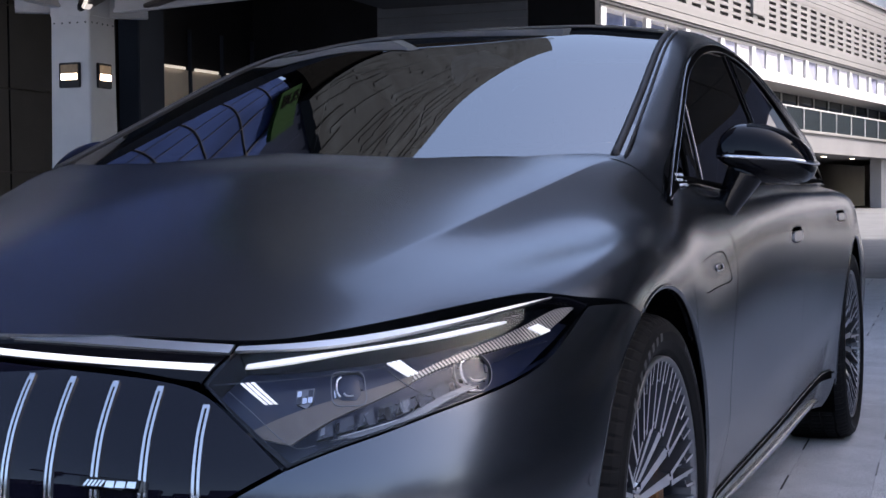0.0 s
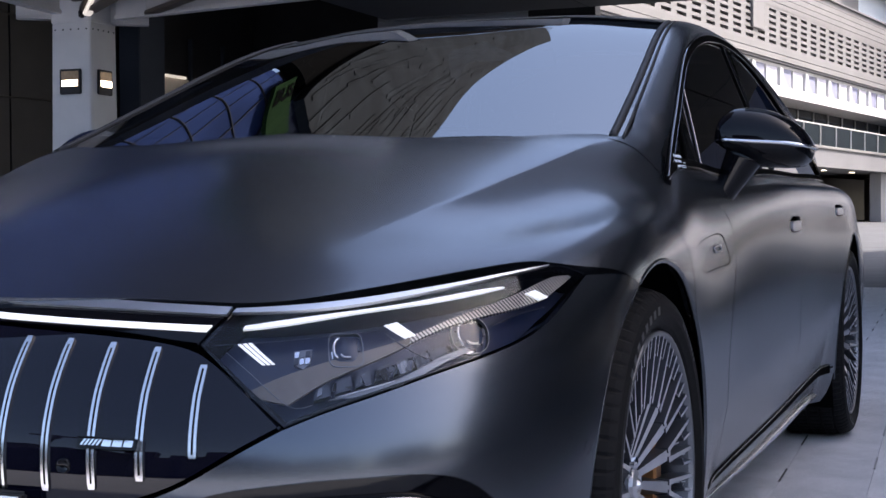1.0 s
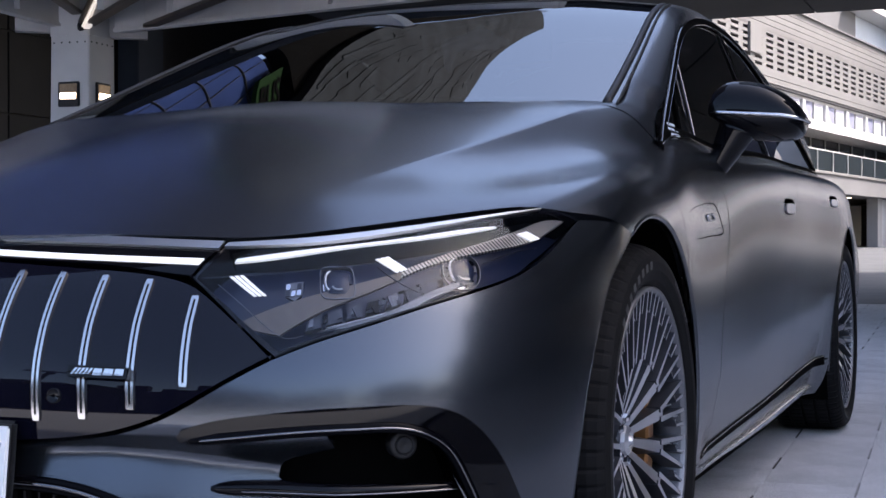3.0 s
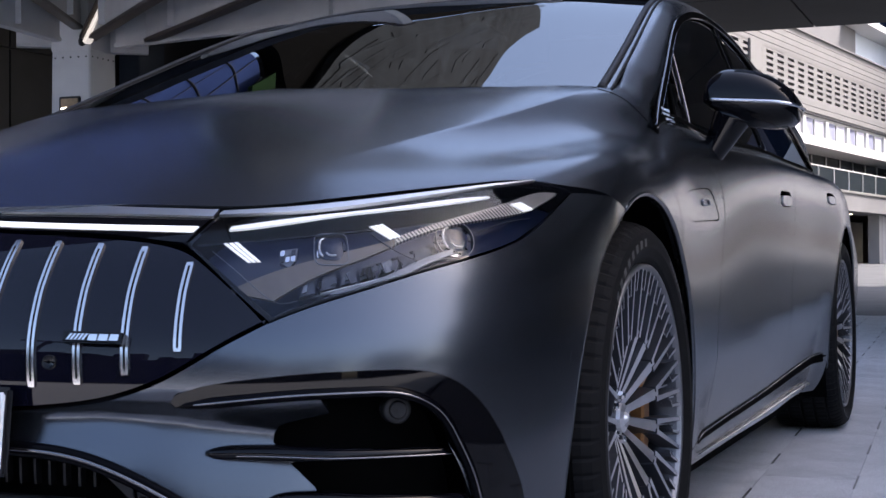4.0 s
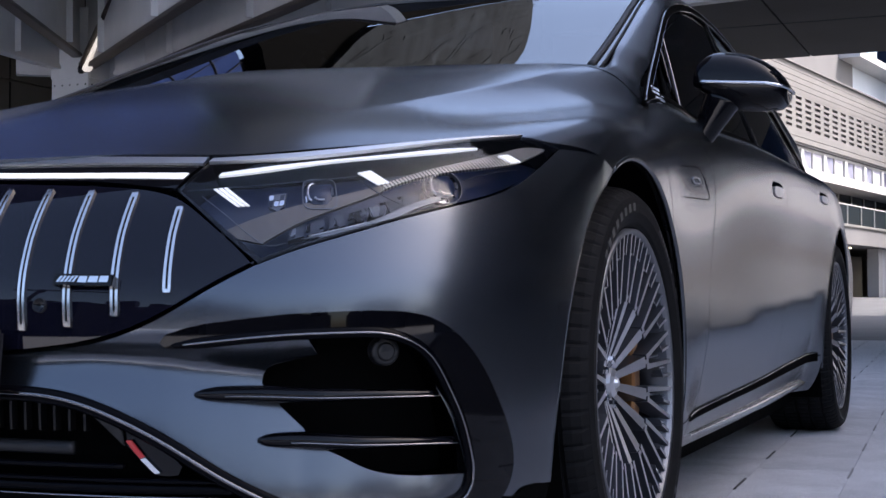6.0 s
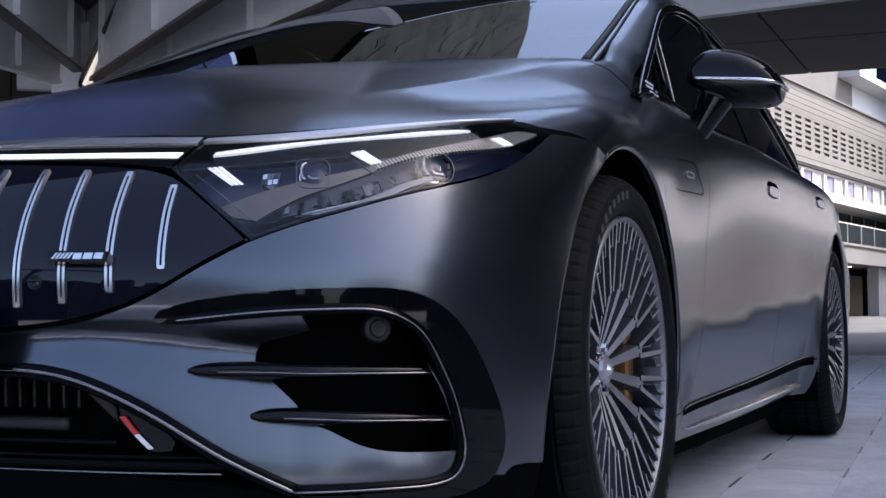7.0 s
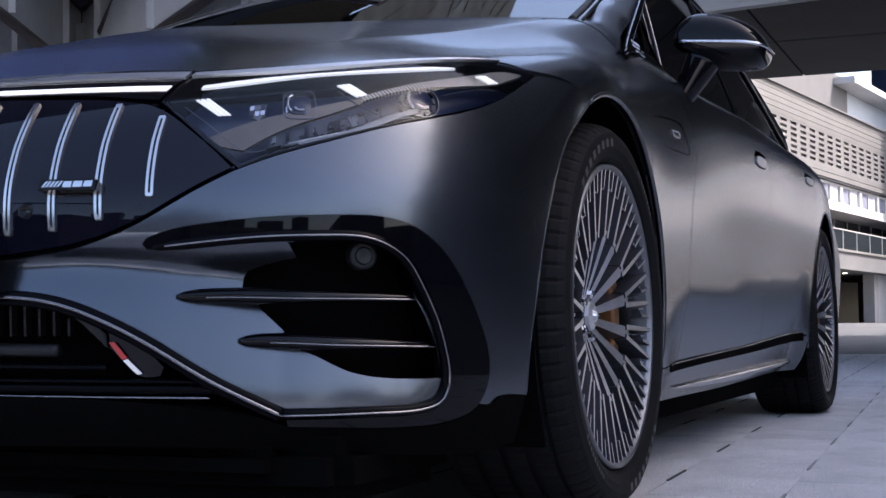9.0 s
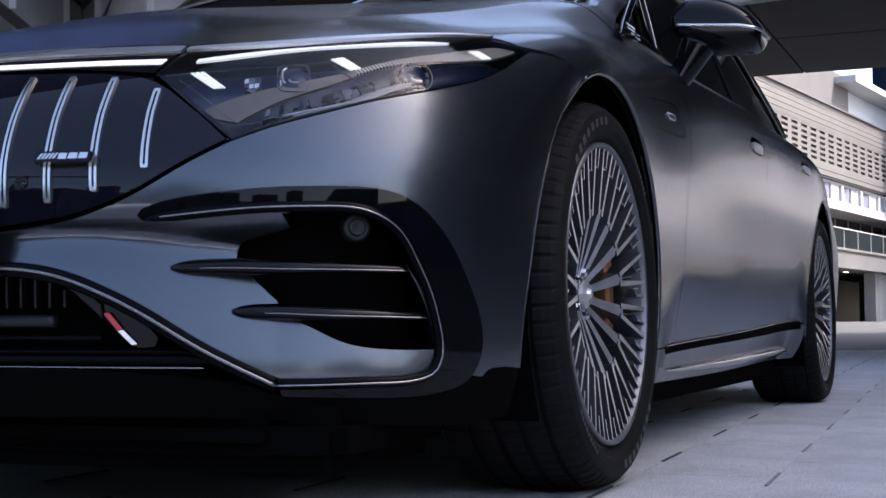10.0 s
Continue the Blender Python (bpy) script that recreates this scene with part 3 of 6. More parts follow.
# sills with a gloss strip and a bright blade
pair("sill", flank, np.array([(0.43, 9.125), (1.9, 8.98), (2.78, 8.91), (2.74, 9.95), (0.46, 9.95)]), PAINT, car, step=(0.05, 0.2), out=-1)
strip_top = flow([(0.595, 9.085), (0.72, 9.065), (0.91, 9.035), (1.443, 8.962), (1.948, 8.908), (2.72, 8.838)], 0.03, 0.1)
strip_low = flow([(0.66, 9.205), (0.936, 9.150), (1.479, 9.075), (1.999, 9.040), (2.735, 8.990)], 0.03, 0.1)
pair("sill_strip", flank, loop(strip_top, strip_low[::-1]), DARK, car, step=(0.06, 0.08), out=-1, off=0.004, edge=0.006, label="gloss black sill strip")
twin(put("strip_line", rib(flank, strip_top, 0.0035, 0.004, 0.004, -1), BLACK_CHROME, car, "thin bright line", True))
blade = flow([(0.78, 9.56), (1.20, 9.54), (1.65, 9.53), (2.15, 9.55), (2.66, 9.52)], 0.04, 0.1)
b = put("sill_blade", rib(flank, blade, 0.034, 0.030, 0.004, -1, taper=np.interp(np.linspace(0, 1, len(blade)), [0, 0.2, 0.6, 0.95, 1], [0.12, 0.55, 1, 0.95, 0.5])), SATIN_CHROME, car, "bright chrome aero blade", True)
twin(b)

# ---- front end ----
GRILLE_TOP = flow([(0.0, 0.735), (0.173, 0.724), (0.369, 0.713), (0.45, 0.704), (0.491, 0.693), (0.545, 0.66), (0.596, 0.621), (0.629, 0.592)])
GRILLE_BOT = flow([(0.629, 0.592), (0.565, 0.557), (0.485, 0.511), (0.442, 0.494), (0.398, 0.482), (0.334, 0.472), (0.256, 0.465), (0.0, 0.46)])
LAMP_LEFT = flow([(0.522, 0.752), (0.504, 0.729), (0.487, 0.703)])
LAMP_LEFT_2 = flow([(0.487, 0.703), (0.527, 0.674), (0.578, 0.634), (0.632, 0.593)])
LAMP_BOT = flow([(0.632, 0.593), (0.68, 0.612), (0.76, 0.637), (0.845, 0.662), (0.945, 0.686), (1.045, 0.714), (1.123, 0.747), (1.215, 0.793)])
LAMP_TOP = flow([(1.215, 0.793), (1.16, 0.806), (1.105, 0.808), (1.01, 0.801), (0.894, 0.788), (0.782, 0.774), (0.645, 0.759), (0.574, 0.754), (0.522, 0.752)])
ARCH_FRONT = flow([(1.451, 0.766), (1.396, 0.735), (1.35, 0.706), (1.303, 0.667), (1.266, 0.62), (1.221, 0.533), (1.189, 0.423), (1.176, 0.368), (1.167, 0.314), (1.163, 0.247)])
FRAME_OUT = flow([(0.509, 0.472), (0.502, 0.476), (0.502, 0.484), (0.512, 0.491), (0.54, 0.500), (0.609, 0.511), (0.689, 0.519), (0.77, 0.522), (0.847, 0.521), (0.892, 0.512), (0.942, 0.484), (0.985, 0.438), (1.02, 0.382), (1.047, 0.329), (1.054, 0.277), (1.035, 0.240), (0.984, 0.218), (0.921, 0.211), (0.818, 0.212), (0.715, 0.216)])
FRAME_IN = flow([(0.512, 0.474), (0.61, 0.484), (0.69, 0.490), (0.771, 0.492), (0.822, 0.490), (0.857, 0.480), (0.889, 0.459), (0.917, 0.417), (0.943, 0.367), (0.961, 0.316), (0.967, 0.273), (0.957, 0.250), (0.929, 0.238), (0.862, 0.234), (0.775, 0.233), (0.708, 0.233)])
CAVITY_TOP = flow([(0.642, 0.416), (0.646, 0.434), (0.675, 0.448), (0.727, 0.460)])
CAVITY_TOP_2 = flow([(0.712, 0.482), (0.771, 0.488), (0.839, 0.484), (0.886, 0.461), (0.917, 0.417), (0.944, 0.352), (0.961, 0.280)])
CAVITY_LOW = flow([(0.961, 0.280), (0.86, 0.282), (0.799, 0.295), (0.756, 0.315), (0.723, 0.327)])
CAVITY_LEFT = np.array([(0.723, 0.327), (0.705, 0.353), (0.670, 0.384), (0.666, 0.398), (0.642, 0.416)])
LOW_LINE = flow([(0.708, 0.233), (0.652, 0.259), (0.594, 0.288), (0.511, 0.337), (0.442, 0.371), (0.379, 0.394), (0.314, 0.406), (0.256, 0.409), (0.0, 0.41)])

cavity_ring = loop(CAVITY_TOP, CAVITY_TOP_2, CAVITY_LOW, CAVITY_LEFT)


low_edge = lambda u: np.interp(u, [0, 0.256, 0.379, 0.442, 0.511, 0.594, 0.652, 0.708, 0.97], [0.41, 0.409, 0.394, 0.371, 0.337, 0.288, 0.259, 0.235, 0.236])
high_edge = lambda u: np.interp(u, [0, 0.25, 0.40, 0.48, 0.56, 0.70, 0.82, 0.97], [0.462, 0.467, 0.478, 0.482, 0.482, 0.488, 0.488, 0.45])


def bumper_dents(u, z):
    """The hollow between the blade or the grille and the lower edge: steep under the blade, sloping out again below."""
    u, z = np.asarray(u, float), np.asarray(z, float)
    low, high = low_edge(u), high_edge(u)
    valley = low + (high - low) * np.interp(u, [0, 0.35, 0.6, 0.9], [0.72, 0.74, 0.76, 0.74])
    deep = np.interp(u, [0, 0.3, 0.5, 0.7, 0.9, 0.97], [0.014, 0.018, 0.032, 0.050, 0.046, 0.0])
    away = np.sqrt((z - valley) ** 2 + 0.014 ** 2) - 0.014   # a rounded valley
    up = np.clip(away / np.maximum(high - valley, 0.01), 0, 1)
    down = np.clip(away / np.maximum(valley - low, 0.01), 0, 1)
    shape = np.where(z > valley, (1 - up) ** 1.5, (1 - down) ** 1.25)
    return -deep * shape


bumper_ring = loop(LAMP_BOT + (0.0, -0.004), flow([(1.215, 0.789), (1.28, 0.789), (1.35, 0.785), (1.41, 0.775), (1.451, 0.766)]), ARCH_FRONT, flow([(1.163, 0.247), (1.10, 0.250), (1.077, 0.247), (1.058, 0.232)]),
                   FRAME_OUT[::-1][int(len(FRAME_OUT) * 0.27):], np.array([(0.512, 0.472)]), FRAME_IN[1:] + (0, -0.0005), LOW_LINE[1:], GRILLE_BOT[::-1] - (0, 0.004))
shell("front_bumper", nose, bumper_ring, PAINT, car, step=(0.016, 0.008), holes=(cavity_ring,), mirror="both", edge=0.025, sink=bumper_dents)

frame_ring = loop(FRAME_OUT, FRAME_IN[::-1])
frames = pair("air_curtain_frame", nose, frame_ring, GLOSS, car, step=(0.015, 0.01), off=0.004, edge=0.03, label="gloss black air curtain surround")
for f, m in zip(frames, ("", "x")):
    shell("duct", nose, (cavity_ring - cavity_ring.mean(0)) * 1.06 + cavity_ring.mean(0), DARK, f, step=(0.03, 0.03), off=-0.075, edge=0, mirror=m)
twin(put("moulding", rib(nose, FRAME_IN, 0.017, 0.012, 0.002, taper=np.interp(np.arange(len(FRAME_IN)), [0, 1, 4], [0.25, 0.6, 1.0])), SILL_BLACK, frames[0], smooth=True), frames[1])
trim = put("chrome_line", rib(nose, FRAME_IN[2:], 0.0040, 0.005, 0.0085), BLACK_CHROME, frames[0], "thin bright line", True)
twin(trim, frames[1])
for line in ([(0.543, 0.402), (0.60, 0.404), (0.70, 0.403), (0.80, 0.402), (0.905, 0.401)], [(0.638, 0.337), (0.69, 0.338), (0.78, 0.335), (0.86, 0.333), (0.935, 0.331)]):
    p = flow(line)
    k = np.interp(np.linspace(0, 1, len(p)), [0, 0.04, 0.10, 0.3, 1], [0.35, 0.78, 1.0, 1.15, 0.55])
    seat_ = bumper_dents(p[:, 0], p[:, 1]) * np.interp(np.linspace(0, 1, len(p)), [0, 0.12, 0.5], [0.92, 0.72, 0.12])   # its tip grows out of the bumper
    fin = put("fin_blade", rib(nose, p, 0.022, 0.03, (-0.004 + seat_)[:, None], taper=k), GLOSS, frames[0], "gloss black blade", True)
    c_ = int(len(p) * 0.16)
    bright = put("fin_edge", rib(nose, p[c_:] - (0, 0.002), 0.0030, 0.004, (0.0125 + seat_[c_:])[:, None]), BLACK_CHROME, frames[0], "bright edge line", True)
    twin(fin, frames[1]), twin(bright, frames[1])
eye = on(nose, [(0.829, 0.463)], -0.018)[0]
n_eye = normals(nose, np.array([0.829]), np.array([0.463]))[0]
sensor_turn = Vector(n_eye).to_track_quat("X", "Z").to_matrix().to_4x4()
for r, mat, d, nm in ((0.021, PLASTIC, 0.0, "sensor_ring"), (0.0135, PLASTIC, 0.004, "parking_sensor")):
    mesh = lathe([(-0.02, r), (0, r), (0.003, r * 0.9), (0.003, r * 0.72), (0.001, 0.0)], 32)
    mesh.transform(Matrix.Translation(Vector(eye + n_eye * d)) @ sensor_turn)
    o = put(nm, mesh, mat, frames[0], smooth=True)
    twin(o, frames[1])
dot = on(nose, [(1.184, 0.523)], 0.0005)[0]
n_dot = normals(nose, np.array([1.184]), np.array([0.523]))[0]
mesh = lathe([(-0.004, 0.0105), (-0.0002, 0.0105), (-0.0002, 0.0098), (-0.0012, 0.0097), (-0.0012, 0.0093), (-0.0002, 0.0092), (-0.0002, 0)], 32)
mesh.transform(Matrix.Translation(Vector(dot)) @ Vector(n_dot).to_track_quat("X", "Z").to_matrix().to_4x4())
twin(put("side_parking_sensor", mesh, PAINT, car))

# radiator panel with upright chrome fins
grille = shell("grille_panel", nose, loop(GRILLE_TOP - (0.003, 0.003), GRILLE_BOT + (-0.002, 0.003)), GRILLE_GLOSS, car, step=(0.02, 0.015), mirror="both", edge=0.02, label="closed gloss black grille panel")
FIN_LOW = [0.478, 0.480, 0.486, 0.497, 0.502, 0.517, 0.550]
FIN_TOP = [0.712, 0.711, 0.709, 0.707, 0.703, 0.698, 0.675]
for i in range(7):
    u = 0.043 + 0.0755 * i + (0.004 if i == 6 else 0)
    z = np.linspace(FIN_LOW[i], FIN_TOP[i], 26)
    sway = 0.009 * np.abs((z - 0.635) / 0.1) ** 1.3 * np.where(z < 0.635, 1, 0.4)
    line = np.stack([u + sway, z], 1)
    k = np.interp(np.linspace(0, 1, 26), [0, 0.02, 0.98, 1], [0.85, 1.05, 1, 0.85])
    w = 0.0058 * k
    ring_ = loop(np.stack([line[:, 0] - w, line[:, 1]], 1), np.stack([line[::-1, 0] + w[::-1], line[::-1, 1]], 1))
    inner_ = loop(np.stack([line[1:-1, 0] - 0.0017, line[1:-1, 1]], 1), np.stack([line[-2:0:-1, 0] + 0.0017, line[-2:0:-1, 1]], 1))
    pair("grille_fin", nose, ring_, FIN_CHROME, grille, step=(0.006, 0.012), holes=(inner_,), off=0.0035, edge=0.004, label="upright chrome fin")
    pair("fin_groove", nose, inner_, GLOSS, grille, step=(0.006, 0.012), off=0.001, edge=0)
badge = shell("badge_plate", nose, loop(flow([(0.336, 0.559), (0.426, 0.557)]), flow([(0.428, 0.557), (0.428, 0.572)]), flow([(0.426, 0.572), (0.336, 0.574)]), flow([(0.336, 0.574), (0.336, 0.559)])), GLOSS, grille, step=(0.02, 0.01), off=0.016, edge=0.012)
for i in range(5):   # slanted strokes and plain blocks in place of a brand's letters
    u = 0.342 + 0.0062 * i
    shell("badge_stroke", nose, np.array([(u, 0.5622), (u + 0.0038, 0.5622), (u + 0.0098, 0.5702), (u + 0.006, 0.5702)]), CHROME, badge, off=0.0175, edge=0.002, step=(0.01, 0.01))
for u, w in ((0.376, 0.014), (0.392, 0.015), (0.409, 0.014)):
    shell("badge_stroke", nose, np.array([(u, 0.5615), (u + w, 0.5612), (u + w + 0.001, 0.5695), (u + 0.002, 0.5697)]), CHROME, badge, off=0.0175, edge=0.002, step=(0.01, 0.01))
cam_dot = on(nose, [(0.309, 0.533)], 0.001)[0]
mesh = lathe([(-0.004, 0.011), (0.0015, 0.011), (0.0015, 0.009), (0, 0.0085), (0.0008, 0)], 32)
mesh.transform(Matrix.Translation(Vector(cam_dot)) @ Vector(normals(nose, np.array([0.309]), np.array([0.533]))[0]).to_track_quat("X", "Z").to_matrix().to_4x4())
twin(put("front_sensor", mesh, GLOSS, grille, smooth=True))

# light strip between the lamps
STRIP_TOP = flow([(0.0, 0.772), (0.108, 0.770), (0.353, 0.759), (0.516, 0.753)])
strip = shell("light_strip", nose, loop(STRIP_TOP, LAMP_LEFT - (0.006, 0), flow([(0.481, 0.706), (0.439, 0.710), (0.389, 0.716), (0.172, 0.728), (0.0, 0.738)])), GLOSS, car, step=(0.02, 0.008), mirror="both", edge=0.02, off=-0.001, label="gloss black light strip housing")
shell("strip_trim", nose, loop(STRIP_TOP, flow([(0.512, 0.7425), (0.353, 0.748), (0.0, 0.758)])), BROW_CHROME, strip, step=(0.02, 0.006), mirror="both", edge=0.005, off=0.003, label="satin chrome strip")
shell("light_bar", nose, loop(flow([(0.0, 0.7475), (0.16, 0.7395), (0.36, 0.7325), (0.495, 0.7290)]), flow([(0.489, 0.7205), (0.36, 0.7250), (0.16, 0.7320), (0.0, 0.7400)])), LED, strip, step=(0.02, 0.005), mirror="both", edge=0.004, off=0.001, label="white light bar, lit")

# headlamps
lamp_ring = loop(LAMP_LEFT, LAMP_LEFT_2, LAMP_BOT, LAMP_TOP)
for m in ("", "x"):
    seat = (lamp_ring - lamp_ring.mean(0)) * 1.01 + lamp_ring.mean(0)
    head = shell("headlamp", nose, seat, LAMP_BODY, car, step=(0.02, 0.015), off=-0.055, edge=0, mirror=m, label="slim headlamp with clear lens, day lights lit")
    shell("lamp_rim", nose, lamp_ring, GLOSS, head, holes=((lamp_ring - (0.82, 0.70)) * (0.982, 0.93) + (0.82, 0.70),), step=(0.02, 0.015), off=-0.003, edge=0.05, mirror=m)
    shell("lens", nose, lamp_ring, LENS, head, step=(0.02, 0.015), off=0.0, edge=0, mirror=m).visible_shadow = False
    shell("chrome_brow", nose, loop(flow([(0.524, 0.751), (0.645, 0.758), (0.782, 0.773), (0.894, 0.787), (1.01, 0.800), (1.10, 0.807)]), flow([(1.10, 0.806), (0.942, 0.7885), (0.786, 0.7665), (0.652, 0.7505), (0.52, 0.7455)])), BROW_CHROME, head, step=(0.02, 0.006), off=0.003, edge=0.006, mirror=m, label="chrome brow along the lamp's top")
    shell("day_light", nose, loop(flow([(0.545, 0.732), (0.622, 0.7425), (0.798, 0.7625), (0.944, 0.7795), (0.972, 0.781)]), flow([(0.978, 0.780), (0.847, 0.7635), (0.71, 0.7485), (0.567, 0.7285), (0.543, 0.7265)])), LED, head, step=(0.02, 0.004), off=-0.004, edge=0.004, mirror=m, label="lit daytime light guide")
    for a in ([(0.541, 0.707), (0.562, 0.709), (0.604, 0.680), (0.585, 0.679)], [(0.760, 0.732), (0.780, 0.736), (0.813, 0.717), (0.796, 0.713)], [(1.029, 0.770), (1.056, 0.774), (1.092, 0.762), (1.065, 0.758)]):
        q = np.array(a)
        for f0, f1 in ((0.0, 0.25), (0.38, 0.63), (0.76, 1.0)):
            ring = np.array([q[0] + (q[1] - q[0]) * f0, q[0] + (q[1] - q[0]) * f1, q[3] + (q[2] - q[3]) * f1, q[3] + (q[2] - q[3]) * f0])
            shell("led_block", nose, ring, LED, head, step=(0.01, 0.01), off=-0.005, edge=0.003, mirror=m)
    # brown strip painted for the reflection across the lens, then ribbed trim towards the outer tip
    shell("brown_trim", nose, loop(flow([(0.560, 0.640), (0.602, 0.660), (0.721, 0.697), (0.806, 0.718)]), flow([(0.806, 0.708), (0.740, 0.681), (0.692, 0.662), (0.632, 0.626)])), BROWN_REFLECTION, head, step=(0.012, 0.012), off=-0.014, edge=0.006, mirror=m)
    shell("ribbed_trim", nose, loop(flow([(0.806, 0.718), (0.861, 0.737), (0.934, 0.756), (1.024, 0.776), (1.13, 0.795), (1.187, 0.795)]), flow([(1.153, 0.783), (1.083, 0.763), (0.982, 0.748), (0.902, 0.737), (0.843, 0.722), (0.806, 0.708)])), LAMP_RIBS, head, step=(0.012, 0.012), off=-0.010, edge=0.006, mirror=m)
    # projector housings: clear rounded frames round dark lenses with a bright crescent
    for cu, cz, wu, wz, power, off in ((0.706, 0.702, 0.027, 0.0245, 4.5, -0.012), (0.912, 0.716, 0.036, 0.0285, 2.2, -0.012)):
        outer = rounded(cu, cz, wu, wz, power, -0.25)
        shrink = lambda f: (outer - outer.mean(0)) * f + outer.mean(0)
        shell("projector_frame", nose, outer, RIM_ALLOY, head, holes=(shrink(0.955),), step=(0.01, 0.01), off=off, edge=0.008, mirror=m)
        shell("projector_lens", nose, shrink(0.66), LAMP_BODY, head, step=(0.008, 0.008), off=off - 0.004, edge=0.006, mirror=m, sink=lambda u, z, cu=cu, cz=cz: 0.006 - 9.0 * ((u - cu) ** 2 + (z - cz) ** 2))
        arc = rounded(cu - 0.1 * wu, cz, wu * 0.58, wz * 0.62, 2.6, -0.25, 40)
        put("bright_crescent", rib(nose, arc[12:27], 0.0045, 0.004, off + 0.003), SATIN_CHROME, head, smooth=True) if not m else None
        put("bright_crescent", rib(nose, rounded(cu + 0.1 * wu, cz - 0.2 * wz, wu * 0.36, wz * 0.30, 2.4, -0.25, 40)[22:34], 0.003, 0.003, off + 0.004), ALLOY, head, smooth=True) if not m else None
    # small shield-shaped cell with a faceted face
    shield = np.array([(0.627, 0.7015), (0.654, 0.7045), (0.655, 0.684), (0.646, 0.676), (0.631, 0.682)])
    cell = shell("side_cell", nose, shield, RIM_ALLOY, head, step=(0.008, 0.008), off=-0.014, edge=0.006, mirror=m)
    for k in range(3):
        for q in range(2):
            u, z = 0.6295 + 0.0082 * k + 0.001 * q, 0.6985 + 0.0008 * k - 0.0095 * q
            shell("cell_facet", nose, np.array([(u, z), (u + 0.0066, z + 0.0008), (u + 0.0070, z - 0.0070), (u + 0.0008, z - 0.0078)]), (SATIN_CHROME, ALLOY_DARK, RIM_ALLOY, SATIN_CHROME, ALLOY_DARK)[(2 * k + q) % 5], cell, step=(0.006, 0.006), off=-0.011 - 0.0006 * (k % 2), edge=0.002, mirror=m)
    # facets round the outer projector and behind the inner one
    for cu, cz, r0, r1, n in ((0.912, 0.716, 0.72, 0.88, 11), (0.706, 0.702, 0.70, 0.84, 8)):
        wu, wz = (0.036, 0.0285) if n == 11 else (0.027, 0.0245)
        for k in range(n):
            a0, a1 = 2 * math.pi * k / n, 2 * math.pi * (k + 0.72) / n
            ring = np.array([(cu + wu * q * math.cos(a), cz + wz * q * math.sin(a)) for q, a in ((r0, a0), (r0, a1), (r1, a1), (r1, a0))])
            shell("reflector_facet", nose, ring, (SATIN_CHROME, ALLOY_DARK, RIM_ALLOY, ALLOY_DARK, GLOSS)[(k * 3 + n) % 5], head, step=(0.008, 0.008), off=-0.016 - 0.001 * (k % 3), edge=0.004, mirror=m)
    for k in range(6):
        u, z = 0.735 + 0.026 * k, 0.664 + 0.0075 * k
        shell("glass_facet", nose, np.array([(u, z), (u + 0.010, z + 0.004), (u + 0.017, z - 0.012 - 0.003 * (k % 2)), (u + 0.008, z - 0.014)]), (ALLOY_DARK, GLOSS, RIM_ALLOY, ALLOY_DARK)[k % 4], head, step=(0.008, 0.008), off=-0.012, edge=0.004, mirror=m)
    for k in range(5):   # clear prisms that stand in the lamp's floor
        u, z = 0.772 + 0.024 * k, 0.674 + 0.0085 * k
        shell("prism", nose, np.array([(u, z), (u + 0.019, z + 0.005), (u + 0.024, z - 0.008), (u + 0.006, z - 0.014)]), LENS, head, step=(0.008, 0.008), off=-0.006, edge=0.010, mirror=m)
    for k in range(9):
        u, z = 0.672 + 0.021 * k, 0.638 + 0.0062 * k
        shell("small_cell", nose, np.array([(u, z), (u + 0.007, z + 0.002), (u + 0.006, z + 0.013), (u + 0.001, z + 0.011)]), (RIM_ALLOY, GLOSS, ALLOY_DARK)[k % 3], head, step=(0.008, 0.008), off=-0.017, edge=0.003, mirror=m)
    for k in range(7):
        u = 0.668 + 0.030 * k
        z = 0.634 + 0.0085 * k
        shell("reflector_cell", nose, np.array([(u, z), (u + 0.024, z + 0.006), (u + 0.020, z + 0.026), (u + 0.002, z + 0.020)]), ALLOY_DARK, head, step=(0.01, 0.01), off=-0.022, edge=0.015, mirror=m)
    shell("lower_light_guide", nose, loop(flow([(0.715, 0.636), (0.79, 0.656), (0.86, 0.686), (0.905, 0.698)]), flow([(0.905, 0.690), (0.865, 0.677), (0.80, 0.649), (0.715, 0.632)])), RIM_ALLOY, head, step=(0.012, 0.006), off=-0.007, edge=0.004, mirror=m)
    if not m:
        for pts, w, mat in (([(0.690, 0.629), (0.75, 0.642), (0.795, 0.6545), (0.83, 0.673), (0.86, 0.682), (0.915, 0.692)], 0.0026, RIM_ALLOY), ([(0.526, 0.697), (0.576, 0.663), (0.624, 0.628), (0.642, 0.620), (0.668, 0.624)], 0.0013, RIM_ALLOY), ([(0.765, 0.722), (0.80, 0.700), (0.835, 0.684)], 0.0025, ALLOY_DARK), ([(0.70, 0.634), (0.76, 0.648), (0.81, 0.660)], 0.0020, ALLOY), ([(0.50, 0.706), (0.64, 0.716), (0.76, 0.728)], 0.0016, ALLOY_DARK), ([(0.95, 0.725), (1.02, 0.742), (1.08, 0.748)], 0.002, ALLOY_DARK)):
            line = put("guide_line", rib(nose, flow(pts), w, w, -0.008), mat, head, smooth=True)

